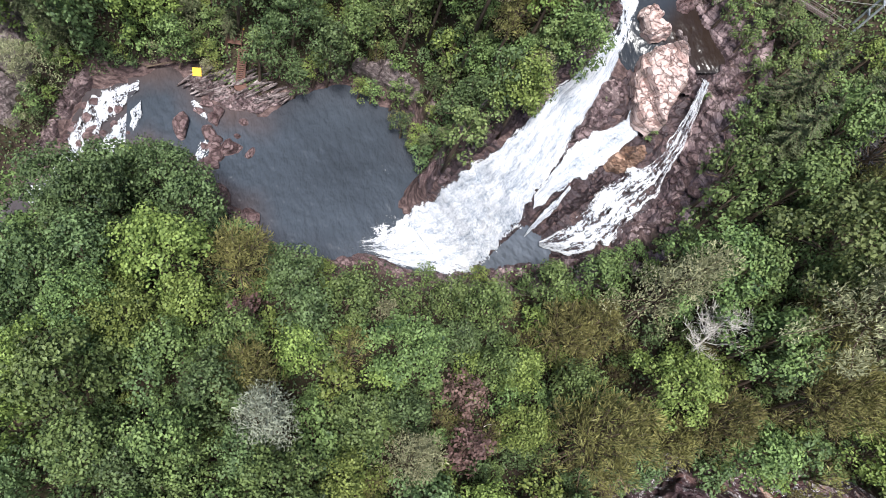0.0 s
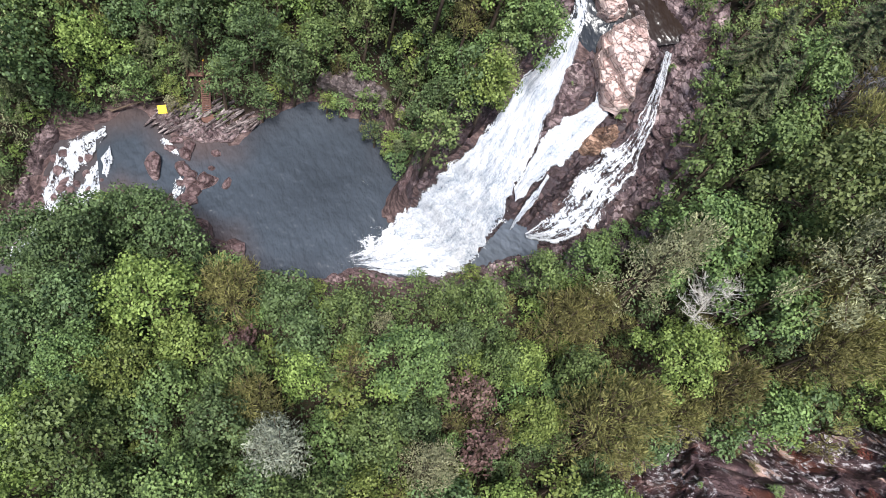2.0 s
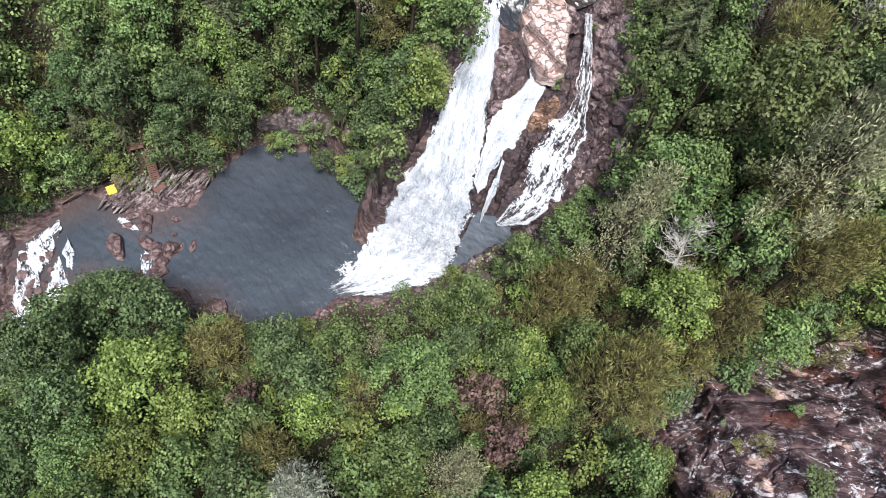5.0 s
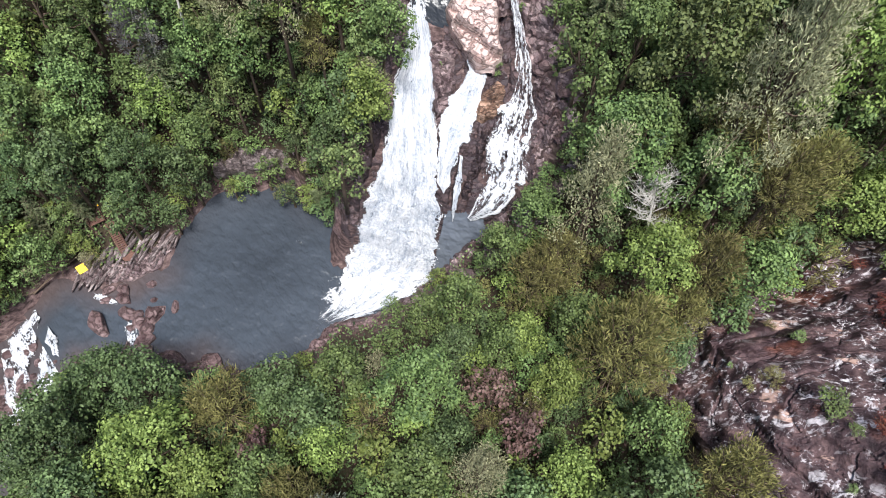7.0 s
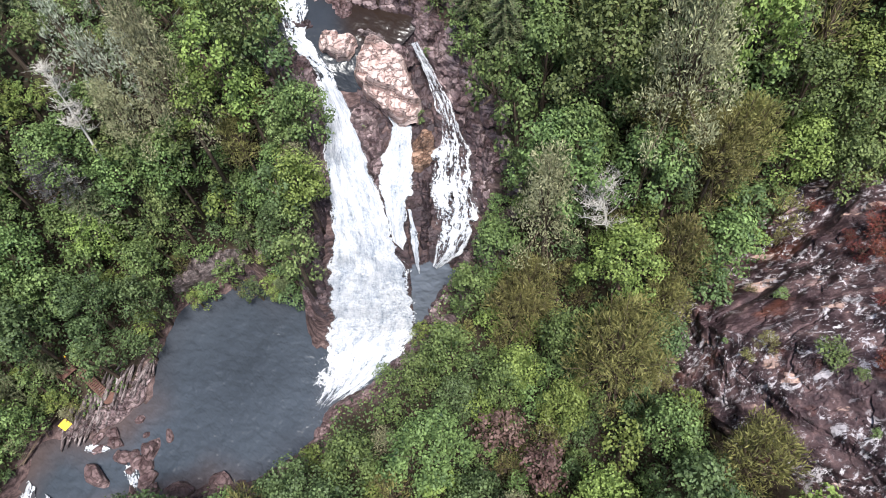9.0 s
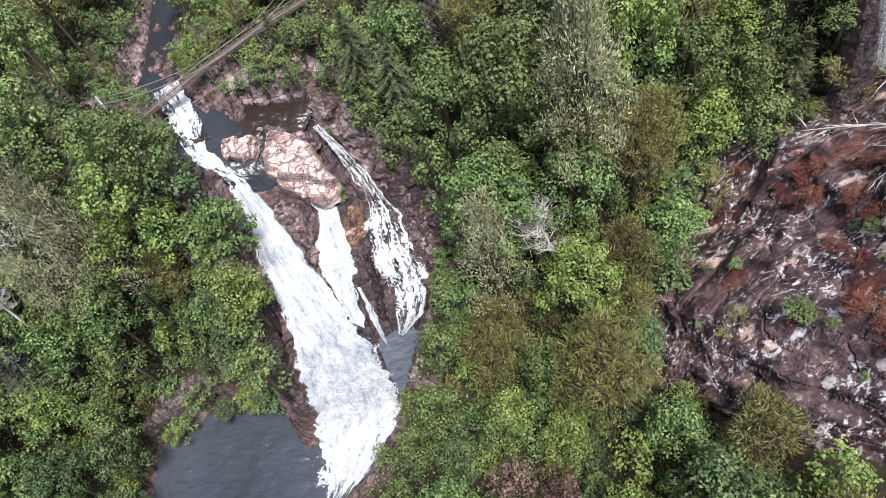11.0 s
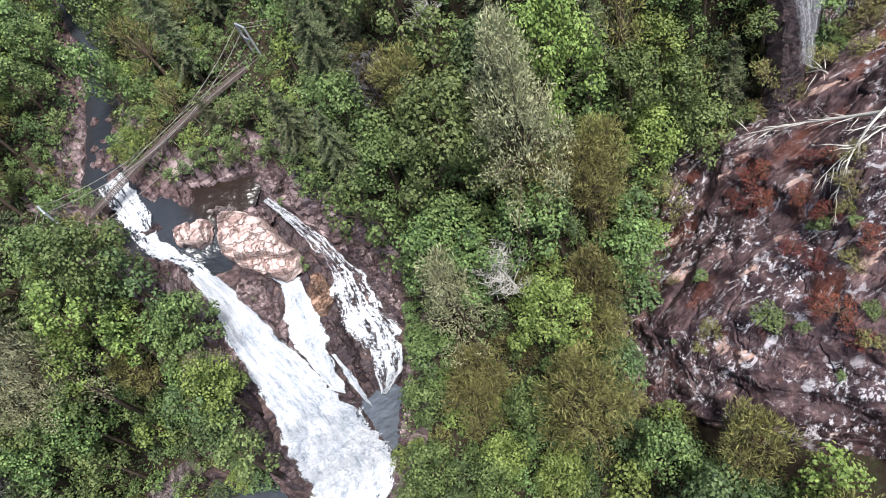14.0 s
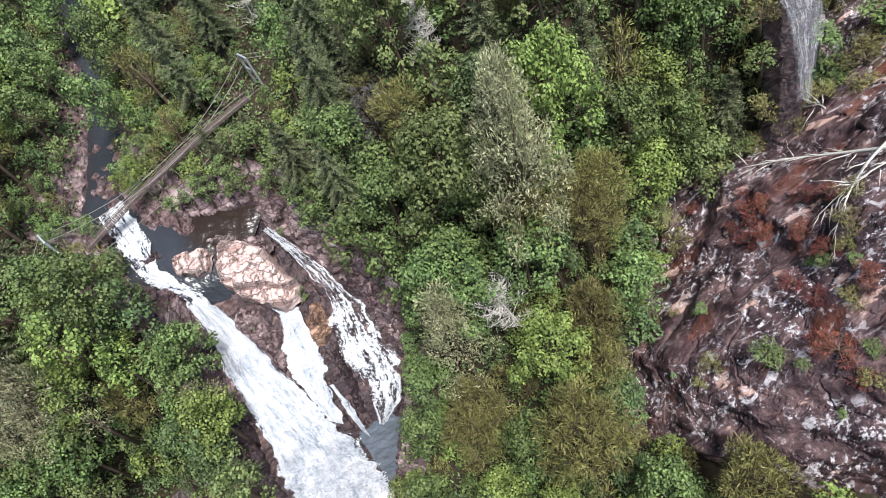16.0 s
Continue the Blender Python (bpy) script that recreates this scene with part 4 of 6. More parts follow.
crag("rock_bank", [(-50, 22.5, -0.2, 0.8), (-45.6, 19.6, 0, 1.0), (-40.6, 16.6, 0, 1.2), (-35.6, 14.0, 0, 1.2), (-31.6, 9.4, 0, 1.0), (-25, 7.4, 0, 0.8)], 1.2, RED_ROCK, "dark brown rocks along the pool's wooded bank", 21, 1.6, 0.24, 1.0)

crag("rock_chute", [(83, -28.5, 44.0, 2.0), (77.4, -28.6, 42.2, 2.8), (73.0, -31.2, 38.4, 2.2), (68.0, -33.4, 33.6, 1.6), (63.0, -33.8, 26.6, 1.2)], 1.4, DARK_ROCK, "dark wet rock chute under the side waterfall", 27, 2.4, 0.3, 1.0)

# boulders at the pool's outlet
rock("boulder", -47.7, 30.8, 0.35, (1.6, 3.1, 1.4), 10, 33, RED_ROCK, "large reddish boulder standing in the river", group="boulders in the pool")
for k, (x, y, sx, sy, sz, turn) in enumerate([(-39.2, 27.0, 1.5, 1.2, 0.9, 20), (-41.5, 25.5, 1.0, 0.9, 0.7, 50), (-44.0, 22.4, 1.4, 1.2, 0.8, 10), (-46.5, 23.6, 0.6, 2.0, 0.7, -25), (-35.0, 26.3, 0.5, 1.0, 0.4, -30),
                                              (-43.0, 30.0, 0.7, 1.4, 0.6, 15), (-42.2, 32.4, 0.8, 1.2, 0.7, 30), (-41.6, 28.6, 0.9, 0.8, 0.6, 0), (-37.6, 29.2, 0.5, 0.4, 0.4, 0), (-41.4, 18.4, 1.4, 2.2, 1.4, 15),
                                              (-45.4, 20.6, 0.7, 1.6, 0.7, -20), (-34.6, 14.4, 1.0, 1.6, 0.9, 30), (-43.4, 27.2, 0.6, 0.7, 0.5, 0), (-44.6, 33.8, 0.7, 0.9, 0.5, 40), (-36.6, 31.8, 0.6, 0.6, 0.5, 0), (-38.5, 26.8, 1.5, 1.1, 0.9, 10), (-42.6, 23.9, 1.3, 1.1, 0.9, 30), (-40.5, 17.8, 1.3, 2.0, 1.3, 10), (-45.0, 21.2, 0.6, 1.7, 0.8, -25), (-46.6, 23.5, 0.6, 1.4, 0.7, -30), (-42.4, 29.3, 0.7, 1.2, 0.7, 10), (-41.7, 27.2, 0.8, 1.0, 0.7, 40), (-41.2, 33.6, 0.8, 1.1, 0.6, 20), (-43.6, 35.0, 0.9, 0.7, 0.6, 0)]):
    rock("boulder", x, y, 0.1, (sx * 1.5, sy * 1.5, sz * 1.5), turn, 300 + k, RED_ROCK, "wet reddish-brown boulder at the pool's outlet", subdiv=2, group="boulders in the pool")
# shards of tilted beds on the shelf
SHARD = [rock_mesh("rock_shard", (2.0, 0.24, 0.3), 400 + k, 7, 2, 0.1) for k in range(4)]
for me in SHARD:
    me.materials.append(GREY_ROCK)
shards = random.Random(5)
for k in range(90):
    q = shards.random()
    x = -46 + 17.5 * q + shards.uniform(-0.8, 0.8)
    y = 38.6 - 2.6 * q + shards.uniform(-1.8, 3.2)
    ob = new("rock_shard", SHARD[k % 4])
    ob.matrix_basis = pose(x, y, max(0.9, ground_height(np.array([x]), np.array([y]))[0] + 0.35), shards.uniform(-25, 25), shards.uniform(-14, 14), 42 + shards.uniform(-16, 16)) @ Matrix.Diagonal((s := shards.uniform(0.6, 1.4), s, s, 1))
    tagged(ob, "pale tilted shard of layered rock on the shelf", "rock", "rock shards")
# rocks in the lower cascade
BLOCK = [rock_mesh("boulder", (1.1, 0.9, 0.7), 440 + k, 9, 2) for k in range(4)]
for me in BLOCK:
    me.materials.append(RED_ROCK)
for k in range(44):
    q = shards.random()
    x = -57 - 20 * q
    lo, hi = np.interp(x, [-79, -73, -62, -56], [18, 22.5, 26, 29]), np.interp(x, [-79, -74, -66, -57], [21, 26, 37, 39])
    y = shards.uniform(lo, hi)
    ob = new("boulder", BLOCK[k % 4])
    ob.matrix_basis = pose(x, y, float(water_level(np.array([x]), np.array([y]))[0]) + 0.1, shards.uniform(-15, 15), shards.uniform(-15, 15), shards.uniform(0, 360)) @ Matrix.Diagonal((s := shards.uniform(0.5, 1.35), s, s, 1))
    tagged(ob, "dark reddish boulder in the lower cascade", "rock", "boulders in the cascade")
# loose blocks along the falls' banks
for k in range(60):
    q = shards.random()
    if k < 34:
        x, y = np.interp(q, [0, 0.5, 1], [31.5, 36.5, 41.5]) + shards.uniform(-1.6, 2.4), np.interp(q, [0, 0.5, 1], [11, 21.5, 37]) + shards.uniform(-1.5, 1.5)
    else:
        x, y = np.interp(q, [0, 1], [24.5, 29.5]) + shards.uniform(-1, 0.6), np.interp(q, [0, 1], [43, 55]) + shards.uniform(-1, 1)
    ob = new("boulder", BLOCK[k % 4])
    ob.matrix_basis = pose(x, y, float(ground_height(np.array([x]), np.array([y]))[0]) + 0.1, shards.uniform(-20, 20), shards.uniform(-20, 20), shards.uniform(0, 360)) @ Matrix.Diagonal((s := shards.uniform(0.5, 1.4), s, s, 1))
    tagged(ob, "angular brown rock block beside the falls", "rock", "blocks beside the falls")

# stones in the upper river
for k in range(20):
    q = shards.random()
    x, y = np.interp(q, [0, 0.5, 1], [34, 44, 60]) + shards.uniform(-1.5, 1.5), np.interp(q, [0, 0.5, 1], [56, 61, 70]) + shards.uniform(-1.8, 1.8)
    ob = new("boulder", BLOCK[k % 4])
    ob.matrix_basis = pose(x, y, float(water_level(np.array([x]), np.array([y]))[0]) + 0.1, shards.uniform(-20, 20), shards.uniform(-20, 20), shards.uniform(0, 360)) @ Matrix.Diagonal((s := shards.uniform(0.5, 1.3), s, s, 1))
    tagged(ob, "dark wet stone in the upper river", "rock", "stones in the upper river")

# ---- the cliff: a tall face of dark stained rock ----
CLIFF_TOP = [(30, -80, 52), (36, -72, 52), (42, -66, 54), (48, -60, 56), (54, -58, 58), (62, -58, 60), (70, -60, 62), (80, -64, 66), (90, -68, 70), (112, -72, 74)]
foot, top = soften(resample(CLIFF_FOOT, 320)[0], 12), soften(resample(CLIFF_TOP, 320)[0], 12)
U, V = np.meshgrid(np.linspace(0, 1, 320), np.linspace(-0.14, 1, 230), indexing="ij")
CP = foot[:, None] * (1 - V[..., None]) + top[:, None] * V[..., None]
run, up = U * 105, V * 62
bulge = 5 + np.sin(np.clip(V, 0, 1) * np.pi) * 3 - smoothstep(0.0, -0.1, V) * 6
wa, wb = run * 0.8 + up * 0.6 + 2 * value_noise(run, up, 6, 63), up * 0.8 - run * 0.6 + 2 * value_noise(run, up, 6, 64)
val, joint = cells_of(wa / 4.0, wb / 9.0, 5)
saw = wa / 5.2 + value_noise(run, up, 9, 62) * 0.8
saw = saw - np.floor(saw)
saw = np.minimum(saw, (1 - saw) * 6)
ledge = value_noise(run * 0.5 + up * 0.4, up * 1.3 - run * 0.2, 11, 61, 3) * 2.4 + facet_noise(wa, wb * 0.4, 7.0, 66, 4, 0.42) * 3.2 + saw * 0.7 * (0.5 + value_noise(run, up, 14, 67)) - 0.5 * (1 - smoothstep(0.0, 0.07, joint)) + value_noise(run, up, 1.2, 65, 3) * 0.16
CP[..., 1] += bulge * 0.8 + ledge * 0.75
CP[..., 0] += -bulge * 0.45 - ledge * 0.4
CP[..., 2] += ledge * 0.35


def on_cliff(u, v):
    i, j = int(u * 319), int((v + 0.14) / 1.14 * 229)
    return CP[i, j]


CLIFF_EDGE = np.array([p[:2] for p in CLIFF_FOOT] + [p[:2] for p in CLIFF_TOP[::-1]])


def in_cliff(x, y, margin=0.0):
    """Whether a place on the plan lies under the cliff's face, or that close in front of its foot."""
    x, y = np.asarray(x, float) + margin * 0.45, np.asarray(y, float) - margin * 0.9
    inside = np.zeros(x.shape, bool)
    for (ax, ay), (bx_, by_) in zip(CLIFF_EDGE, np.roll(CLIFF_EDGE, -1, 0)):
        inside ^= ((ay > y) != (by_ > y)) & (x < (bx_ - ax) * (y - ay) / ((by_ - ay) or 1e-9) + ax)
    return inside


cliff_me = grid_like("rock_cliff", CP)
corner = np.zeros(len(cliff_me.loops), int)
cliff_me.loops.foreach_get("vertex_index", corner)
cliff_me.uv_layers.new(name="UVMap").data.foreach_set("uv", np.stack([run.ravel(), up.ravel()], 1)[corner].astype(np.float32).ravel())
cliff = part_mesh("rock_cliff", cliff_me, CLIFF_ROCK)
tagged(cliff, "tall dark red-brown cliff with pale lichen streaks", "cliff", kind="structure")


# ---- trees and shrubs ----
def leaf_cards(center, radius, count, rnd, size, verts, faces, squash=0.72, up=0.42, narrow=0.42, spray=0.0):
    """Tufts of leaves over a rounded mass, denser on its upper side."""
    for _ in range(count):
        d = Vector((rnd.gauss(0, 1), rnd.gauss(0, 1), rnd.gauss(0.3, 1))).normalized()
        p = Vector(center) + Vector((d.x, d.y, d.z * squash)) * radius * (0.62 + 0.46 * rnd.random())
        nrm = (d + Vector((rnd.gauss(0, 0.36), rnd.gauss(0, 0.36), rnd.gauss(up, 0.35)))).normalized()
        a = nrm.orthogonal().normalized()
        a = a * math.cos(s := rnd.uniform(0, 6.28)) + nrm.cross(a) * math.sin(s)
        if spray:
            a = (a * (1 - spray) + d * spray + Vector((0, 0, 0.25))).normalized()
        b = nrm.cross(a).normalized()
        w = size * rnd.uniform(0.6, 1.35)
        k = len(verts)
        verts += [p - a * w * 0.6, p - b * w * narrow + nrm * w * 0.12, p + a * w * 0.7, p + b * w * narrow + nrm * w * 0.12]
        faces.append((k, k + 1, k + 2, k + 3))


def broadleaf(seed, radius, height, clumps, per, size=0.3, narrow=0.42, spray=0.0, low=0.38, twigs=4, gap=0.0, cone=False):
    """Trunk with limbs, and a crown of many leafy clumps: two meshes."""
    rnd = random.Random(seed)
    verts, faces = [], []
    bm = bmesh.new()
    lean = Vector((rnd.uniform(-0.7, 0.7), rnd.uniform(-0.7, 0.7), 0))
    fork = Vector((0, 0, height * 0.42)) + lean * 0.5
    bole = tube(bm, [(0, 0, -3.0), (lean.x * 0.2, lean.y * 0.2, height * 0.2), fork * 0.8, fork, fork + Vector((lean.x, lean.y, height * 0.35))], [0.32, 0.25, 0.21, 0.18, 0.05])
    for k in range(clumps):
        z = ((k + 0.5) / clumps) ** 0.7
        ring = math.sqrt(max(0.05, 1 - (z - 0.2) ** 2 / 0.7)) * radius * 0.82
        if cone:
            ring = radius * (0.12 + 0.9 * (1 - z) ** 0.75)
        ang = k * 2.399 + rnd.uniform(-0.6, 0.6)
        rr = ring * rnd.uniform(0.5, 1.1)
        c = Vector((rr * math.cos(ang), rr * math.sin(ang), height * low + z * height * (0.93 - low) + rnd.uniform(-0.7, 0.7))) + lean
        cr = rnd.uniform(0.95, 1.75) if radius > 3.5 else rnd.uniform(0.65, 1.15)
        if rnd.random() < gap:
            continue
        leaf_cards(c, cr, int(per * (cr / 1.25) ** 2), rnd, size, verts, faces, narrow=narrow, spray=spray)
        if k % twigs == 0:
            tube(bm, [fork, fork.lerp(c, 0.25), fork.lerp(c, 0.6) + Vector((0, 0, -0.3)), c, c + (c - fork).normalized() * cr * 0.9], [0.12, 0.1, 0.07, 0.04, 0.012], 4, nearest_vertex(bole[2:4], c))
    tr = bpy.data.meshes.new("trunk")
    bm.to_mesh(tr)
    bm.free()
    return tr, mesh_from("crown", verts, faces)


def conifer(seed, radius=3.6, height=16.0, whorls=13, arms=8, size=0.5, droop=0.25, sparse=0.0, per=4.4, thin=0.2):
    """Straight trunk with tiers of boughs, each fringed with needles: two meshes."""
    rnd = random.Random(seed)
    verts, faces = [], []
    bm = bmesh.new()
    levels = [height * (0.25 + 0.74 * w / (whorls - 1)) for w in range(whorls)]
    bole = tube(bm, [(0, 0, -3)] + [(0, 0, z) for z in levels] + [(0, 0, height)], [0.3] + [0.26 * (1 - z / height) + 0.03 for z in levels] + [0.02])
    for w in range(whorls):
        q = w / (whorls - 1)
        z0 = height * (0.25 + 0.74 * q)
        reach = radius * (1 - q) ** 0.7 + 0.3
        for a in range(arms):
            if rnd.random() < sparse:
                continue
            ang = a * 6.283 / arms + w * 0.7 + rnd.uniform(-0.35, 0.35)
            ln = reach * rnd.uniform(0.6, 1.2)
            tip = Vector((math.cos(ang) * ln, math.sin(ang) * ln, z0 - ln * droop + rnd.uniform(-0.3, 0.7)))
            root = Vector((0, 0, z0))
            tube(bm, [root, root.lerp(tip, 0.3) + Vector((0, 0, 0.1)), root.lerp(tip, 0.6) + Vector((0, 0, 0.15)), tip], [0.05, 0.05, 0.035, 0.012], 3, nearest_vertex([bole[w + 1]], tip))
            out = (tip - root).normalized()
            side = out.cross(Vector((0, 0, 1))).normalized()
            n = max(3, int(ln * per))
            for i in range(n):
                f = (i + 0.6) / n
                p = root.lerp(tip, f) + Vector((0, 0, 0.15 * math.sin(3.1 * f)))
                for sgn in (-1, 1, rnd.choice((-1, 1))):
                    d = (out * rnd.uniform(0.3, 1.0) + side * sgn * rnd.uniform(0.3, 1.1) + Vector((0, 0, rnd.uniform(-0.2, 0.5)))).normalized()
                    nr = d.cross(out).normalized() if d.cross(out).length > 0.05 else Vector((0, 0, 1))
                    b = d.cross(nr + Vector((rnd.gauss(0, 0.4), rnd.gauss(0, 0.4), 0.6))).normalized()
                    s = size * rnd.uniform(0.7, 1.3) * (1.1 - 0.4 * f)
                    k = len(verts)
                    verts += [p, p + d * s * 0.6 - b * s * thin, p + d * s * 1.3, p + d * s * 0.6 + b * s * thin]
                    faces.append((k, k + 1, k + 2, k + 3))
    tr = bpy.data.meshes.new("trunk")
    bm.to_mesh(tr)
    bm.free()
    return tr, mesh_from("crown", verts, faces)


def bare_tree(seed, height, reach, limbs, twigs):
    """A dead tree: bleached trunk, limbs and twigs, grown as one."""
    rnd = random.Random(seed)
    bm = bmesh.new()
    bole = tube(bm, [(0, 0, -2)] + [(0.2 * k / 12, 0.1 * k / 12, height * k / 12) for k in range(1, 13)], [0.24] + [0.22 - 0.015 * k for k in range(1, 13)])
    for k in range(limbs):
        z0 = height * rnd.uniform(0.3, 0.95)
        ang = k * 2.399
        ln = reach * rnd.uniform(0.5, 1.1) * (1.15 - z0 / height * 0.6)
        tip = Vector((math.cos(ang) * ln, math.sin(ang) * ln, z0 + ln * rnd.uniform(0.1, 0.7)))
        base = nearest_vertex(bole, (0, 0, z0))
        root = base.co.copy()
        mid = root.lerp(tip, 0.5) + Vector((rnd.uniform(-0.3, 0.3), rnd.uniform(-0.3, 0.3), -0.1 * ln))
        arm = tube(bm, [root, root.lerp(mid, 0.5), mid, mid.lerp(tip, 0.35), mid.lerp(tip, 0.7), tip], [0.09, 0.08, 0.06, 0.05, 0.035, 0.015], 4, base)
        for _ in range(twigs):
            a = rnd.choice(rnd.choice(arm))
            e = a.co + Vector((rnd.gauss(0, 0.6), rnd.gauss(0, 0.6), rnd.uniform(0.1, 1.0)))
            tube(bm, [a.co, a.co.lerp(e, 0.4) + Vector((0, 0, 0.06)), e], [0.03, 0.024, 0.01], 3, a)
    me = bpy.data.meshes.new("dead_tree")
    bm.to_mesh(me)
    bm.free()
    return me


SIZES = {"small": 2.8, "mid": 4.4, "big": 6.6}
BROAD = {"small": [broadleaf(101 + k, 2.8, 8.0, 15, 84, 0.29, 0.48) for k in range(3)], "mid": [broadleaf(111 + k, 4.4, 11.5, 27, 84, 0.29, 0.48) for k in range(3)], "big": [broadleaf(121 + k, 6.6, 15.0, 50, 86, 0.3, 0.48) for k in range(2)]}
FEATHER = {"small": [broadleaf(131 + k, 2.8, 8.0, 20, 70, 0.42, 0.13, 0.65, 0.3, 1) for k in range(2)], "mid": [broadleaf(141 + k, 4.4, 11.5, 40, 72, 0.46, 0.13, 0.65, 0.3, 1) for k in range(2)], "big": [broadleaf(151, 6.6, 15.0, 80, 74, 0.48, 0.13, 0.65, 0.3, 1)]}
PLUME = {"small": [broadleaf(161, 2.8, 10.0, 24, 90, 0.27, 0.2, 0.45, 0.2, 2, cone=True)], "mid": [broadleaf(162 + k, 4.4, 14.0, 44, 105, 0.28, 0.2, 0.45, 0.2, 2, cone=True) for k in range(2)], "big": [broadleaf(165, 6.6, 18.0, 80, 110, 0.29, 0.2, 0.45, 0.2, 2, cone=True)]}
FIRS = {"small": [conifer(201, 2.8, 11.0, 12, 9, 0.36, 0.15, 0.0, 5.5, 0.17)], "mid": [conifer(211 + k, 4.4, 15.0, 15, 10, 0.4, 0.15, 0.0, 6.0, 0.17) for k in range(2)], "big": [conifer(221, 6.6, 19.0, 18, 11, 0.42, 0.12, 0.05, 6.6, 0.16)]}
# kind: name, shapes, leaf, label
KINDS = {
    "green": ("broadleaf_tree", BROAD, "green", "leafy green broadleaf tree on the gorge slope"),
    "lush": ("broadleaf_tree", BROAD, "lush", "large fresh-green broadleaf tree over the forest"),
    "dark": ("broadleaf_tree", BROAD, "dark", "dark green broadleaf tree on the gorge slope"),
    "bright": ("broadleaf_tree", BROAD, "bright", "bright yellow-green broadleaf tree on the slope"),
    "hemlock": ("hemlock_tree", FEATHER, "olive", "feathery olive-brown hemlock on the gorge slope"),
    "grey": ("hemlock_tree", FEATHER, "greyolive", "dull grey-olive dying hemlock on the slope"),
    "pine": ("pine_tree", PLUME, "tan", "pale olive-green pine standing over the forest"),
    "tan": ("pine_tree", PLUME, "tan", "thin pale straw-coloured pine among green trees"),
    "silver": ("pine_tree", PLUME, "pale", "silvery grey-green pine among green trees"),
    "spruce": ("pine_tree", FIRS, "bluish", "dark blue-green conifer on the gorge slope"),
    "olive": ("shrub", FEATHER, "olive", "olive-brown shrub on the rocky slope"),
    "brown": ("shrub", BROAD, "brown", "shrub with dark withered brown leaves"),
    "rust": ("shrub", FEATHER, "rust", "rust-red withered shrub clinging to the cliff"),
    "bush": ("shrub", BROAD, "green", "low green shrub on the slope"),
}
for key in ("green", "dark", "bright"):
    KINDS[key + "_sapling"] = ("sapling", BROAD, key, {"green": "young green", "dark": "young dark green", "bright": "young yellow-green"}[key] + " broadleaf tree under taller ones")
FIRST = {}
FAR, THICKET = {}, {}


def far_tree(key, x, y, z, radius, turn, pick=0, tall=1.0, store=None):
    """A tree at the rim of the gorge, joined with the woods there."""
    _, shapes, leaf, _ = KINDS[key]
    size = min(SIZES, key=lambda q: abs(SIZES[q] - radius))
    me = shapes[size][pick % len(shapes[size])][1]
    co = np.zeros(3 * len(me.vertices), np.float32)
    me.vertices.foreach_get("co", co)
    s, a = radius / SIZES[size], radians(turn)
    co = co.reshape(-1, 3) * (s, s, s * tall) @ np.array([[math.cos(a), math.sin(a), 0], [-math.sin(a), math.cos(a), 0], [0, 0, 1]]) + (x, y, z)
    co = co.reshape(-1, 4, 3)[pick % 2 :: 2]
    mid = co.mean(1, keepdims=True)
    store.setdefault(leaf, []).append((mid + (co - mid) * 1.25).reshape(-1, 3))


def quads(name, v, mat):
    n = len(v) // 4
    me = bpy.data.meshes.new(name)
    me.vertices.add(4 * n), me.loops.add(4 * n), me.polygons.add(n)
    me.vertices.foreach_set("co", v.astype(np.float32).ravel())
    me.loops.foreach_set("vertex_index", np.arange(4 * n, dtype=np.int32))
    me.polygons.foreach_set("loop_start", np.arange(0, 4 * n, 4, dtype=np.int32))
    me.update(calc_edges=True)
    return part_mesh(name, me, mat)


def tree(key, x, y, z, radius, turn, pick=0, tall=1.0):
    """One tree or shrub of a kind, its crown of that radius."""
    name, shapes, leaf, label = KINDS[key]
    size = min(SIZES, key=lambda q: abs(SIZES[q] - radius))
    pick %= len(shapes[size])
    scale = radius / SIZES[size]
    m = pose(x, y, z, 0, 0, turn) @ Matrix.Diagonal((scale, scale, scale * tall, 1))
    k = (key, size, pick)
    if k in FIRST:
        return copy_thing(FIRST[k], m @ Matrix.Diagonal((*FIRST[k].scale, 1)).inverted())
    ob = new(name)
    tr, cr = (q.copy() for q in shapes[size][pick])
    part_mesh("trunk", tr, BARK, ob, smooth=True)
    part_mesh("crown", cr, LEAF[leaf], ob)
    tagged(ob, label, name.replace("_", " ").replace("broadleaf ", ""), name.replace("_", " ") + "s of the gorge")
    ob.matrix_basis = m
    FIRST[k] = ob
    return ob


cells = {}
KEEP_CLEAR = [(-18.0, 3.6, -8.0, 3.2, 1.2), (-38.0, 42.6, -36.9, 38.0, 1.6), (-15.0, 39.4, -4.0, 36.6, 0.6), (-46.0, 37.6, -31.0, 35.0, 1.5), (12.5, 10.5, 16.0, 8.0, 1.2), (-77.0, 44.0, -78.5, 33.0, 1.6), (80.0, -28.5, 70.0, -33.0, -0.6), (26.5, 48.0, 24.0, 39.0, 1.3), (-7.0, 35.6, -3.6, 30.6, 0.4)]


def in_sight(x, y, r):
    """Whether a crown would cover the platform, the shelf, the overhang or the small pool."""
    for ax, ay, bx_, by_, gap in KEEP_CLEAR:
        q = min(1, max(0, ((x - ax) * (bx_ - ax) + (y - ay) * (by_ - ay)) / ((bx_ - ax) ** 2 + (by_ - ay) ** 2)))
        if math.hypot(x - ax - q * (bx_ - ax), y - ay - q * (by_ - ay)) < 0.75 * r + gap:
            return True
    return False


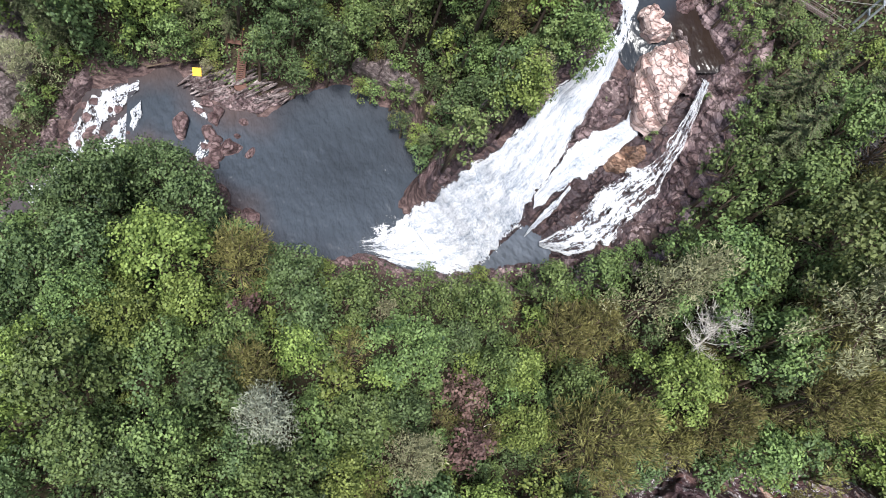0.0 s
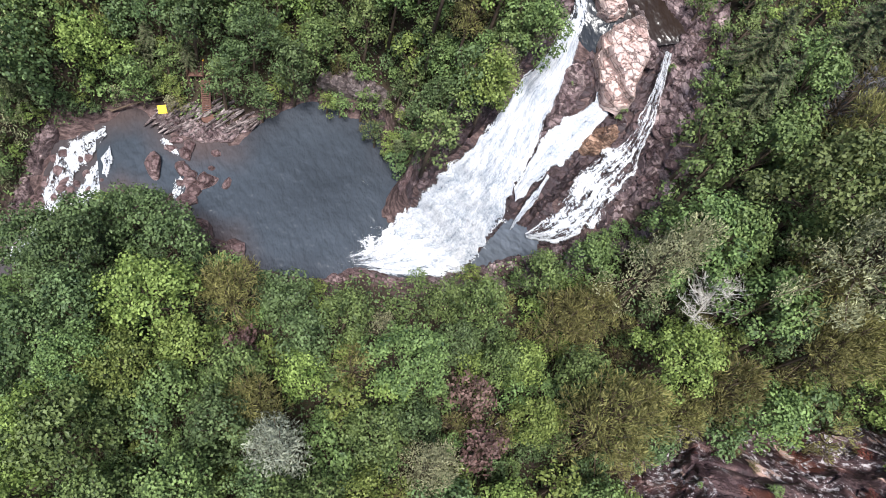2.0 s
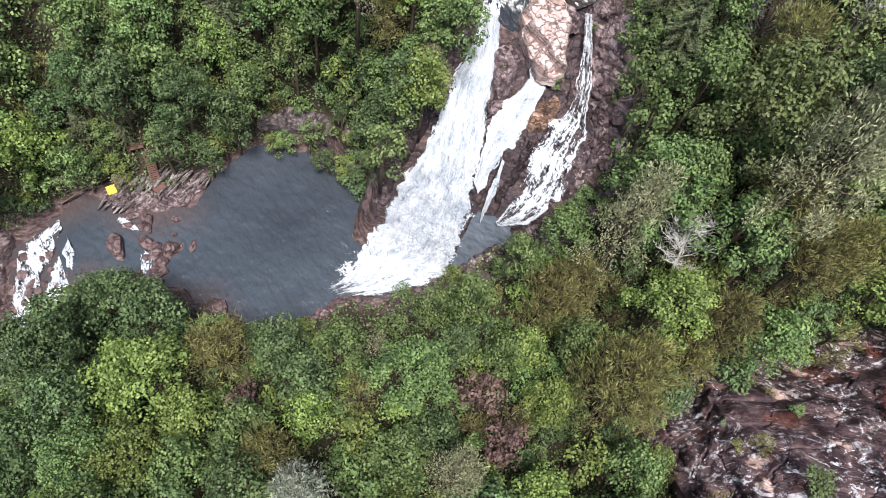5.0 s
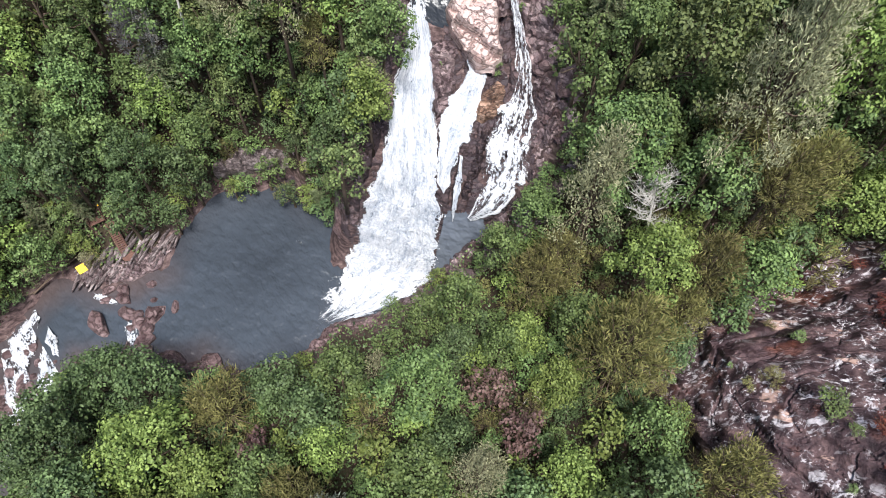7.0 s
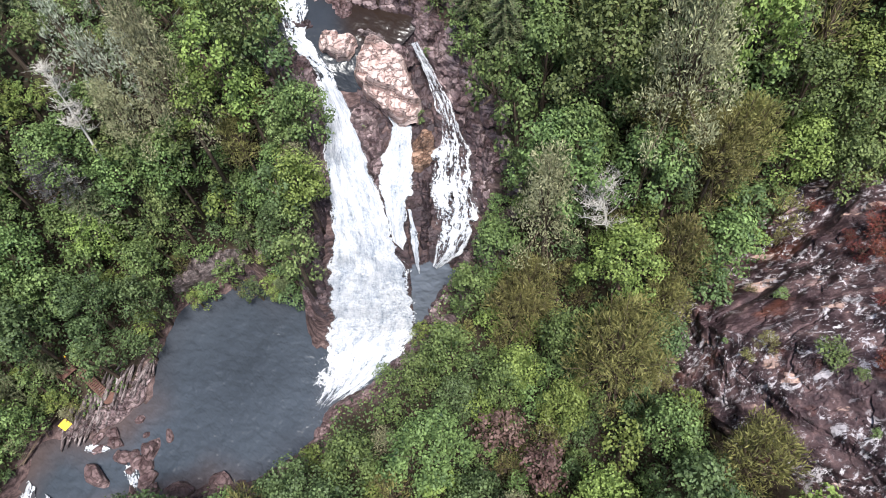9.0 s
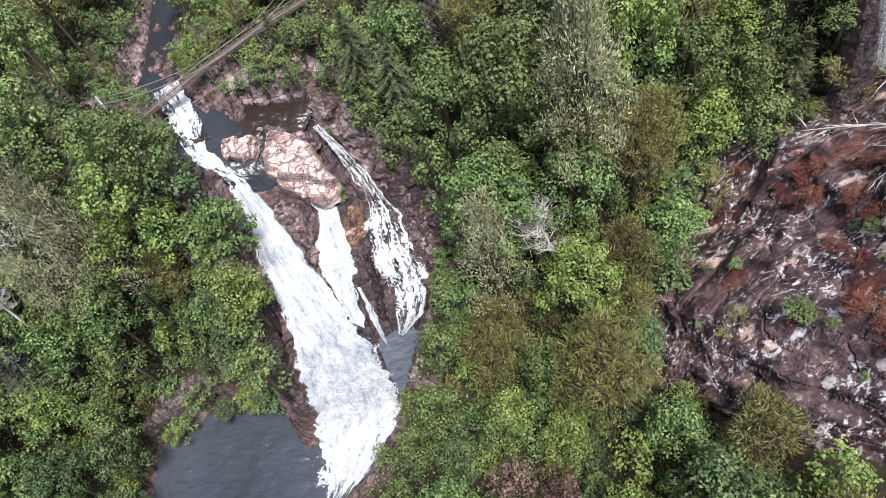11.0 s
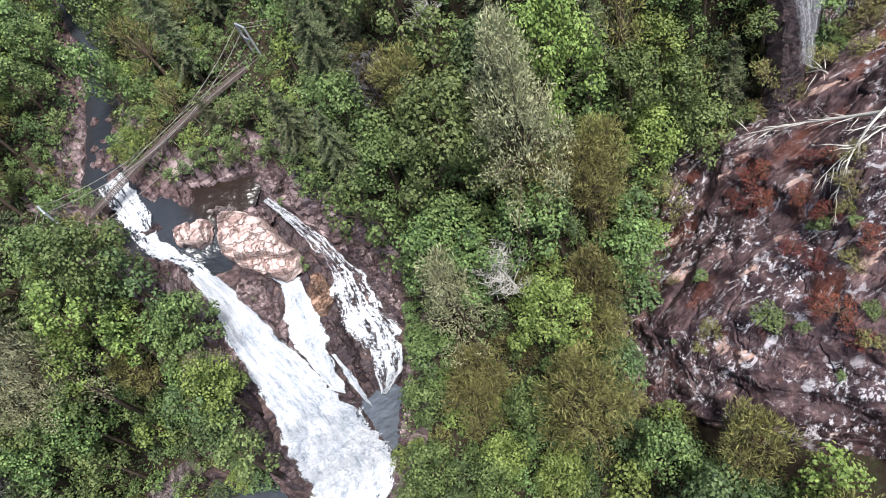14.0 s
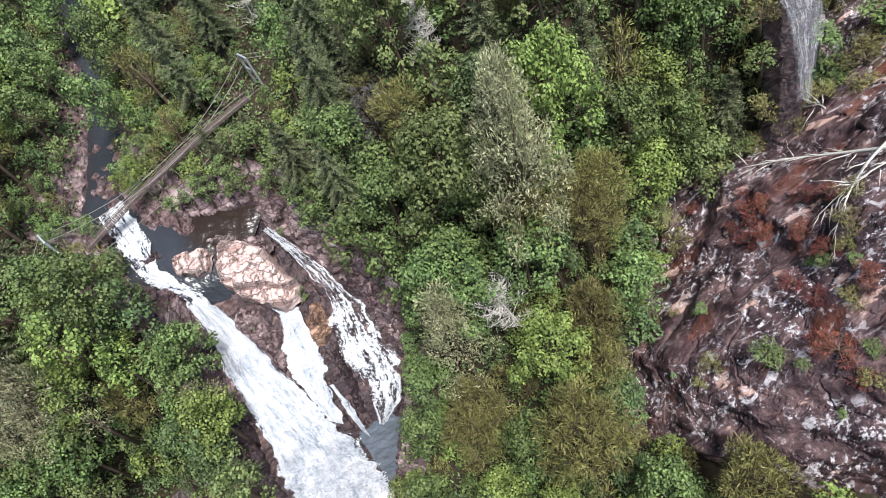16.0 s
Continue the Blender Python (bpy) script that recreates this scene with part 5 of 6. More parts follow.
def try_spot(x, y, r, closeness=0.55):
    i, j = int(x // 4), int(y // 4)
    for a in range(i - 3, i + 4):
        for b in range(j - 3, j + 4):
            for px0, py0, pr in cells.get((a, b), ()):
                if math.hypot(px0 - x, py0 - y) < closeness * (r + pr):
                    return False
    cells.setdefault((i, j), []).append((x, y, r))
    return True


def clear_of_bridge(x, y):
    q = min(1, max(0, ((x - 58) * -33 + (y - 37.8) * 17) / (33**2 + 17**2)))
    return math.hypot(x - 58 + 33 * q, y - 37.8 - 17 * q)


rnd = random.Random(7)


def grow(key, spots):
    for x, y, r in spots:
        if clear_of_bridge(x, y) < 0.6 * r or in_sight(x, y, 0.6 * r) or in_cliff(x, y, 2.0):
            continue
        try_spot(x, y, r, 0.0)
        z = float(ground_height(np.array([x]), np.array([y]))[0])
        tree(key, x, y, z - 0.3, r, rnd.uniform(0, 360), rnd.randrange(4), rnd.uniform(1.1, 1.4) * (1.3 if key in ("pine", "tan", "silver") else 1.0))


# trees that stand out, kind by kind
grow("bright", [(-43.8, 5.0, 7.2), (-47.9, -3.5, 5.7), (-39.6, -1.8, 4.2), (-28.1, -5.2, 2.8), (10.9, -11.2, 3.8), (11.0, -18.9, 3.9), (-22.4, -8.8, 3.9), (29.9, -10.8, 6.2), (46.9, -17.9, 2.6), (12.7, -27.7, 3.6), (-13.7, -25.4, 3.8), (55.5, -19.5, 4.7), (14.2, 44.6, 3.6), (13.4, 39.9, 2.9), (10.1, 28.2, 4.3), (-15.4, 49.9, 4.0)])
grow("bright", [(9.9, 43.3, 3.9), (10.0, 28.4, 3.1), (-15.9, 47.2, 2.4)])
grow("green", [(-40.9, -8.4, 4.6), (-31.7, -7.4, 4.2), (-6.3, 2.4, 4.7), (-5.8, -8.5, 6.9), (7.5, -11.2, 3.9), (5.8, -2.2, 4.4), (0.3, -0.7, 4.0), (15.7, 2.2, 4), (33.2, 4.2, 6.8), (38.5, -4.6, 4.8), (41.2, 13.2, 4.8), (30.5, 6.4, 3.4), (41.2, -19.6, 5.2), (-53.8, -2.8, 5.6), (-54.5, -13.4, 5.5), (-39.6, -20.0, 4.8)])
grow("green", [(-49.5, -22.2, 5.0), (-36.1, -24.8, 4.0), (43.0, 3.4, 4.1), (29.8, -2.3, 2.5), (60.6, -13.7, 4.6), (64.9, -22.0, 4.3), (61.6, -2.1, 3), (36.1, 2.8, 4.5), (58.7, 34.4, 3.9), (45.4, 65.3, 4.1), (54.1, 68.3, 4.8), (16.4, 34.4, 4), (-0.3, 43.7, 4.6), (0.3, 46.0, 3.7), (15.3, 34.7, 3.2), (-25.9, 48.8, 4.8)])
grow("green", [(-24.0, 54.5, 5.2), (-14.5, 43.6, 4.3), (4.2, 38.4, 3.3), (-9.4, 35.3, 2.8)])
grow("dark", [(-56.1, 12.3, 6.1), (-54.8, 4.4, 5.0), (-61.2, 2.8, 5.0), (-47.3, 18.5, 6.1), (-54.4, 16.0, 5.0), (-42.1, 14.4, 4.9), (-17.3, 1.3, 4.5), (-25.2, 2.6, 4.6), (-62.2, 14.8, 6.1), (-43.7, -24.5, 4.5), (30.8, 1.1, 3.2), (41.2, -8.3, 4.2), (47.2, -19.1, 3.6), (3.1, 30.9, 4.5), (20.4, 41.0, 3.6), (-24.8, 43.8, 5.7)])
grow("dark", [(-33.8, 48.1, 5.5), (-19.4, 40.5, 4.4), (2.3, 28.7, 3.3)])
grow("hemlock", [(-33.2, 4.5, 5.3), (-28.4, -11.8, 4.8), (17.6, -5.1, 5), (-15.0, -8.7, 3.3), (43.5, -3.4, 5), (21.1, -3.4, 4.6), (46.7, -10.8, 5.8), (20.4, -19.3, 7.2), (31.2, -19.6, 4.4), (35.8, -15.9, 4.8), (50.9, -11.9, 4.6), (50.0, 51.4, 3.4)])
grow("brown", [(-31.6, -3.3, 2.9), (2.6, -14.9, 3.5), (2.8, -22.1, 3.5)])
grow("silver", [(10.0, 55.9, 3.3), (3.8, 48.4, 3.4), (6.9, 48.9, 2.5), (4.2, 52.2, 2.9), (-24.4, -18.0, 5.1)])
grow("tan", [(-10.1, -3.4, 2.7), (-5.8, -22.3, 4.3), (27.4, 1.0, 4.6)])
grow("lush", [(44.4, 6.8, 7.8)])
grow("pine", [(45.7, -0.4, 6.9), (8.2, 43.6, 4.6), (1.9, 47.0, 3.8)])
grow("grey", [(51.0, 18.0, 3.3), (-11.8, 54.6, 3.9)])
grow("spruce", [(53.1, 25.6, 4), (44.5, 27.5, 3.9), (43.0, 21.1, 3.7), (62.5, -6.1, 3.6), (62.7, 6.9, 3.6), (44.5, 43.9, 3.9)])
grow("green", [(21.0, 43.7, 5.1), (21.0, 51.3, 4.3), (-8.0, 54.3, 4.1)])
grow("silver", [(27.9, 56.1, 4.9)])
grow("olive", [(8.9, 38.2, 3.8)])

NORTH_MIX = ["green"] * 9 + ["dark"] * 5 + ["bright"] * 3 + ["lush"] * 3 + ["spruce"] * 1 + ["hemlock"] * 2 + ["pine"] * 1
SOUTH_MIX = ["green"] * 8 + ["dark"] * 4 + ["bright"] * 2 + ["hemlock"] * 2
WEST_MIX = ["green"] * 6 + ["dark"] * 6 + ["bright"] * 2
EAST_MIX = ["green"] * 7 + ["lush"] * 3 + ["bright"] * 3 + ["hemlock"] * 5 + ["dark"] * 2 + ["spruce"] * 2


def room_for(x, y, d, r, south):
    """Whether a crown keeps clear of the water and of the bare rock beside it."""
    if in_cliff(x, y, 1.6 + 0.2 * r if x > 30 else 0.6) or in_sight(x, y, r):
        return False
    s = x * 0.72 + (y - 12) * 0.69
    need = 0.85 * r if south else 0.85 * r - 2.2
    if not south and -60 < x < -27:
        need = 0.9 * r + 1.0 if x > -47 else 0.6 * r
    if south and x > 28 and y > 9 and y < 48:
        need = 0.65 * r + 0.2
    if south and -8 < x < 13 and y < 12:
        need = 0.85 * r - 2.0
    if south and 13 <= x <= 28 and y < 14:
        need = 0.85 * r - 0.2
    if x > 28 and y > 48:
        need = 0.55 * r
    if not south and -27 < x < -2:
        need = 0.5 * r - 2.4
    if clear_of_bridge(x, y) < 0.75 * r + 1.2 or clear_of_bridge(x + 4, y + 4) < (0.75 * r + 3 if r > 3 else 0):
        return False
    if not south and x > -3 and s < 40:
        need = 0.5 * r + 0.3
    if x < -60 and not south:
        need = 0.7 * r + 1
    return d > need


def forest(count, area, sizes, closeness, joined=False):
    xs = np.array([rnd.uniform(area[0], area[1]) for _ in range(count)])
    ys = np.array([rnd.uniform(area[2], area[3]) for _ in range(count)])
    ds, ws = plan_distance(xs, ys)
    zs = ground_height(xs, ys)
    for x, y, z, d, w in zip(xs, ys, zs, ds, ws):
        r = rnd.choice(sizes)
        south = w <= SOUTH_EDGES
        if not room_for(x, y, d, r, south) or not try_spot(x, y, r, closeness):
            continue
        mix = NORTH_MIX if not south else EAST_MIX if x > 42 else WEST_MIX if x < -15 else SOUTH_MIX
        key, turn, pick, tall = rnd.choice(mix), rnd.uniform(0, 360), rnd.randrange(4), rnd.uniform(0.9, 1.2) if r < 3.5 else rnd.uniform(1.0, 1.55)
        if r < 3 and key in ("green", "dark", "bright"):
            key += "_sapling"
        if x < -77 or y < -0.4 * x - 64 or y < 0.09 * x - 70 or x > 98 - 0.25 * (y - 5) or y > 102 or y > 100 + 0.5 * (x - 2):
            continue
        if joined or ((x - 12) / 72) ** 2 + ((y - 10) / 66) ** 2 > 1:
            far_tree(key, x, y, z - 0.3, r, turn, pick, tall, THICKET if joined else FAR)
        else:
            tree(key, x, y, z - 0.3, r, turn, pick, tall)


forest(7000, (-88, 104, -62, 100), (3.6, 4.0, 4.4, 4.8, 5.4, 6.0, 6.6), 0.6)
forest(5000, (-82, 90, -56, 84), (1.8, 2.1, 2.4, 2.8), 0.5)
forest(2200, (-34, 25, 24, 66), (3.4, 4.0, 4.6), 0.43)
forest(1600, (-10, 25, 24, 62), (2.9, 3.4, 4.0), 0.46)
forest(1200, (-82, -42, 30, 62), (2.9, 3.4, 4.0), 0.46)
forest(700, (-10, 25, 24, 62), (1.3, 1.6, 1.9), 0.4, True)
forest(1600, (26, 62, 44, 76), (1.3, 1.6, 1.9), 0.4, True)
forest(700, (-80, -40, 30, 60), (1.3, 1.6, 1.9), 0.4, True)
for leaf, clouds in THICKET.items():
    tagged(quads("thicket", np.concatenate(clouds), LEAF[leaf]), "thicket of low bushes between the trees", "thicket", kind="stuff")
for leaf, clouds in FAR.items():
    tagged(quads("woods", np.concatenate(clouds), LEAF[leaf]), "distant woods on the rim of the gorge", "woods", kind="stuff")


def leafy_stuff(name, count, area, seed, mat, size, lift, label, keep):
    """One mesh of loose leaf tufts over the ground."""
    g = np.random.default_rng(seed)
    x, y = g.uniform(area[0], area[1], count), g.uniform(area[2], area[3], count)
    d, w = plan_distance(x, y)
    ok = keep(x, y, d, w <= SOUTH_EDGES)
    x, y = x[ok], y[ok]
    hump = np.clip(value_noise(x, y, 3.2, seed, 3) + 0.35, 0, 1)
    z = ground_height(x, y) + 0.1 + lift * hump * g.uniform(0.3, 1.0, len(x))
    nrm = g.normal(0, 0.55, (len(x), 3)) + [0, 0, 0.9]
    nrm /= np.linalg.norm(nrm, axis=1, keepdims=True)
    a = np.cross(nrm, g.normal(0, 1, (len(x), 3)))
    a /= np.linalg.norm(a, axis=1, keepdims=True)
    b = np.cross(nrm, a)
    s = (size * g.uniform(0.6, 1.4, len(x)))[:, None]
    p = np.stack([x, y, z], 1)
    v = np.stack([p - a * s * 0.6, p - b * s * 0.42, p + a * s * 0.7, p + b * s * 0.42], 1).reshape(-1, 3)
    return tagged(quads(name, v, mat), label, "undergrowth", kind="stuff")


def wooded(x, y, d, south):
    inland = ~in_cliff(x, y, 1.0)
    s = x * 0.72 + (y - 12) * 0.69
    need = np.where(south, 0.3, 0.2)
    need = np.where(~south & (x > -60) & (x < -27), np.where(x > -47, 4.0, 1.2), need)
    need = np.where(south & (x > 28) & (y > 9) & (y < 48), 2.4, need)
    need = np.where(~south & (x > -3) & (s < 40), 0.9, need)
    need = np.where(~south & (x < -60), 0.8, need)
    return inland & (d > need) & (np.hypot(x + 6.5, y - 34.5) > 4.5)


leafy_stuff("undergrowth", 105000, (-86, 102, -60, 100), 31, LEAF["green"], 0.34, 1.4, "mixed green undergrowth between the trees", wooded)
leafy_stuff("undergrowth", 65000, (-86, 102, -60, 100), 32, LEAF["dark"], 0.38, 1.6, "dark green undergrowth between the trees", wooded)
leafy_stuff("leaf_litter", 25000, (-86, 102, -60, 100), 33, LEAF["brown"], 0.35, 0.4, "brown fallen leaves and withered plants", wooded)


def scree(x, y, d, south):
    return (np.hypot(x - 12.5, y - 43) < 6) | (np.hypot(x - 3, y + 18) < 6.5)


leafy_stuff("withered_plants", 9000, (-8, 22, -28, 52), 34, LEAF["brown"], 0.32, 1.2, "patches of withered reddish-brown plants", scree)

# dead trees
for x, y, h, reach, limbs, tw, seed, tilt, turn, label in [(33.6, -5.2, 13.5, 4.4, 34, 30, 501, 12, 200, "bleached grey dead tree with bare twigs"), (60.6, 15.1, 16.0, 2.2, 34, 22, 502, 3, 30, "tall grey dead pine with bare twigs"),
                                                            (-2.4, 51.7, 17.0, 2.0, 34, 24, 503, 6, 100, "tall bleached dead pine on the slope"), (-10.5, 53.5, 13.0, 2.2, 26, 16, 504, 8, 60, "leaning grey dead tree with twigs"), (62.5, 41.0, 12.0, 2.4, 26, 18, 505, 4, 0, "grey dead pine behind the footbridge")]:
    ob = part_mesh("dead_tree", bare_tree(seed, h, reach, limbs, tw), DEADWOOD, smooth=True)
    ob.matrix_basis = pose(x, y, float(ground_height(np.array([x]), np.array([y]))[0]), tilt, 0, turn)
    tagged(ob, label, "dead tree", "dead trees")
# a bleached broken branch on the brown patch
bm = bmesh.new()
bole = tube(bm, [(0, 0, 0), (0.6, 0.4, 0.5), (0.9, 1.4, 0.9), (0.5, 2.4, 1.2)], [0.13, 0.12, 0.1, 0.06])
tube(bm, [(0.9, 1.4, 0.9), (1.6, 2.0, 1.1), (2.0, 2.9, 1.3)], [0.09, 0.07, 0.03], 6, bole[2][0])
tube(bm, [(0.5, 2.4, 1.2), (-0.6, 2.7, 1.2), (-1.2, 2.6, 1.1)], [0.06, 0.05, 0.03], 6, bole[3][2])
ob = part("broken_branch", bm, DEADWOOD)
ob.matrix_basis = pose(8.2, -20.4, float(ground_height(np.array([8.2]), np.array([-20.4]))[0]) + 3.0, 0, 0, 20)
tagged(ob, "bleached broken branch lying on withered shrubs", "branch")


# ---- the suspension footbridge ----
STEEL = plain_material("galvanised_steel", (0.4, 0.43, 0.46), (0.62, 0.65, 0.68), 2.0, 0.45, 0.6)
CABLE = plain_material("weathered_cable", (0.16, 0.15, 0.13), (0.32, 0.31, 0.28), 2.0, 0.6, 0.3)
TIMBER = plain_material("weathered_timber", (0.058, 0.042, 0.04), (0.15, 0.112, 0.106), 1.5, 0.9, 0.0, (1, 6, 1))
DECKING = plain_material("dark_red_timber", (0.07, 0.035, 0.028), (0.16, 0.085, 0.065), 1.5, 0.85, 0.0, (1, 6, 1))
YELLOW = plain_material("yellow_paint", (0.7, 0.42, 0.02), (0.85, 0.55, 0.04), 2.0, 0.5)
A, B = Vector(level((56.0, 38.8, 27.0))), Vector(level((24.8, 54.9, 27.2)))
along = (B - A).normalized()
cross = along.cross(Vector((0, 0, 1))).normalized()
SPAN = (B - A).length


def deck_point(f, side=0.0, up=0.0):
    return A.lerp(B, f) + cross * side + Vector((0, 0, up + 1.1 * 4 * f * (1 - f)))


bridge = new("footbridge")
tagged(bridge, "narrow suspension footbridge of grey timber and steel cable", "footbridge")
bm = bmesh.new()
n = int(SPAN / 0.3)
yaw = math.degrees(math.atan2(along.y, along.x))
for k in range(n):
    p = deck_point((k + 0.5) / n)
    box(bm, pose(p.x, p.y, p.z, 0, 0, yaw), (0.22, 1.25, 0.06))
part("deck", bm, TIMBER, bridge, "deck of weathered grey planks")
for side in (-0.62, 0.62):
    bm = bmesh.new()
    tube(bm, [deck_point(k / 24, side, -0.14) for k in range(25)], [0.07] * 25, 6)
    part("stringer", bm, TIMBER, bridge)
for side in (-0.8, 0.8):
    for up in (0.55, 1.1):
        bm = bmesh.new()
        tube(bm, [deck_point(k / 24, side, up) for k in range(25)], [0.035] * 25, 5)
        part("handrail", bm, TIMBER if up > 1 else CABLE, bridge)
    bm = bmesh.new()
    tube(bm, [deck_point(k / 30, side * 1.15, 0.4 + 5.6 * (2 * k / 30 - 1) ** 2) for k in range(31)], [0.045] * 31, 6)
    part("main_cable", bm, CABLE, bridge, "sagging suspension cable")
    for k in range(1, 18):
        f = k / 18
        bm = bmesh.new()
        tube(bm, [deck_point(f, side, -0.1), deck_point(f, side * 1.15, 0.4 + 5.6 * (2 * f - 1) ** 2)], [0.025, 0.02], 4)
        part("hanger", bm, CABLE, bridge)
    for k in range(0, 25):
        bm = bmesh.new()
        tube(bm, [deck_point(k / 24, side, -0.1), deck_point(k / 24, side, 1.12)], [0.04, 0.035], 4)
        part("post", bm, TIMBER, bridge)
# outrigger wind cables, tied to the deck
for side in (-1, 1):
    bm = bmesh.new()
    tube(bm, [deck_point(k / 24, side * (0.8 + 2.6 * (1 - (2 * k / 24 - 1) ** 2) ** 0.8), -1.6 + 1.2 * (2 * k / 24 - 1) ** 2) for k in range(25)], [0.035] * 25, 5)
    part("wind_cable", bm, CABLE, bridge, "wind cable bowed out below the deck")
    for k in range(3, 22, 3):
        f = k / 24
        bm = bmesh.new()
        tube(bm, [deck_point(f, side * 0.6, -0.15), deck_point(f, side * (0.8 + 2.6 * (1 - (2 * f - 1) ** 2) ** 0.8), -1.6 + 1.2 * (2 * f - 1) ** 2)], [0.025, 0.025], 4)
        part("tie", bm, CABLE, bridge)
for f, name in ((0.0, "tower"), (1.0, "tower")):
    t = new(name)
    t.parent = bridge
    tagged(t, "pale steel portal tower")
    for side in (-1.05, 1.05):
        bm = bmesh.new()
        p, q = deck_point(f, side, -3.0), deck_point(f, side, 6.2)
        box(bm, Matrix.Translation((p + q) / 2) @ pose(0, 0, 0, 0, 0, yaw), (0.3, 0.26, (q - p).length))
        part("leg", bm, STEEL, t)
    for up in (6.1, 3.6):
        bm = bmesh.new()
        p = deck_point(f, 0, up)
        box(bm, Matrix.Translation(p) @ pose(0, 0, 0, 0, 0, yaw), (0.24, 2.4, 0.26))
        part("crossbar", bm, STEEL, t)
for f, way in ((0.0, -1), (1.0, 1)):
    for side in (-0.95, 0.95):
        bm = bmesh.new()
        p = deck_point(f, side, 6.0)
        q = p + along * way * 11 - Vector((0, 0, 7.0))
        tube(bm, [p, p.lerp(q, 0.5), q], [0.05] * 3, 5)
        part("anchor_cable", bm, CABLE, bridge)

# ---- viewing platform and stair at the pool ----
platform = new("wooden_platform")
tagged(platform, "dark red-brown timber viewing platform above the pool", "platform")
bm = bmesh.new()
for k in range(11):
    box(bm, pose(-38.2, 43.0 + 0.27 * k, 5.0, 0, 0, 0), (2.8, 0.24, 0.07))
part("deck", bm, DECKING, platform)
for x in (-39.5, -36.9):
    for y in (43.0, 45.7):
        bm = bmesh.new()
        box(bm, pose(x, y, 4.3), (0.16, 0.16, 4.0))
        part("post", bm, DECKING, platform)
for x0, y0, x1, y1 in ((-39.5, 43.0, -39.5, 45.7), (-39.5, 45.7, -36.9, 45.7), (-36.9, 43.9, -36.9, 45.7)):
    for up in (5.6, 6.1):
        bm = bmesh.new()
        box(bm, pose((x0 + x1) / 2, (y0 + y1) / 2, up), (max(abs(x1 - x0), 0.1), max(abs(y1 - y0), 0.1), 0.12))
        part("rail", bm, DECKING, platform)
bm = bmesh.new()
box(bm, pose(-36.8, 46.0, 6.2, 0, 0, 0), (0.25, 1.4, 0.1))
part("handrail_board", bm, YELLOW, platform, "pale yellow board on the rail")
stair = new("wooden_stair")
tagged(stair, "dark timber stair leading down to the shelf", "stair")
for x in (-37.6, -36.3):
    bm = bmesh.new()
    tube(bm, [(x, 43.0, 4.9), (x, 38.0, 2.0)], [0.13, 0.13], 4)
    part("stringer", bm, DECKING, stair)
for k in range(16):
    bm = bmesh.new()
    q = (k + 0.5) / 16
    box(bm, pose(-36.95, 43.0 - 5 * q, 5.0 - 2.9 * q), (1.3, 0.28, 0.06))
    part("tread", bm, DECKING, stair)
bm = bmesh.new()
bmesh.ops.create_cone(bm, segments=20, radius1=1.15, radius2=1.1, depth=0.16, cap_ends=True, matrix=pose(-36.8, 37.2, 2.0))
bmesh.ops.bevel(bm, geom=bm.edges[:], offset=0.03, segments=1, affect="EDGES")
part("landing", bm, DECKING, stair, "rounded timber landing")
bm = bmesh.new()
tube(bm, [(-36.8, 37.2, -0.2), (-36.8, 37.2, 1.95)], [0.2, 0.2], 8)
part("post", bm, DECKING, stair)
sign = new("notice_board")
tagged(sign, "bright yellow blank notice board on two posts", "sign")
bm = bmesh.new()
box(bm, pose(-45.0, 40.2, 1.75, -50, 0, 8), (1.45, 0.06, 1.45))
part("panel", bm, YELLOW, sign)
for x in (-45.5, -44.5):
    bm = bmesh.new()
    box(bm, pose(x, 40.6, 0.9), (0.1, 0.1, 2.2))
    part("post", bm, TIMBER, sign)

# ---- fallen logs ----
for pts, r, label, mat in [([(-54.2, 41.4, 1.2), (-49.8, 42.2, 1.5), (-44.2, 42.6, 2.0)], 0.16, "fallen log lying across the water's edge", BARK), ([(-48.2, 41.2, 1.4), (-46.6, 43.6, 2.8), (-45.4, 46.0, 4.6)], 0.12, "brown driftwood trunk on the bank", BARK),
                           ([(-57, 42.6, 2.2), (-54.6, 41.6, 1.4), (-51.5, 41.8, 1.0)], 0.1, "weathered driftwood log on the bank", BARK)]:
    bm = bmesh.new()
    tube(bm, pts, [r, r * 0.9, r * 0.6], 8)
    d = (Vector(pts[1]) - Vector(pts[0])).normalized()
    for k in range(4):
        p = Vector(pts[0]).lerp(Vector(pts[2]), 0.3 + 0.17 * k)
        tube(bm, [p, p + Vector((0.25 * (-1) ** k, 0.5, 0.5))], [r * 0.35, 0.02], 5)
    tagged(part("fallen_log", bm, mat), label, "log", "driftwood")
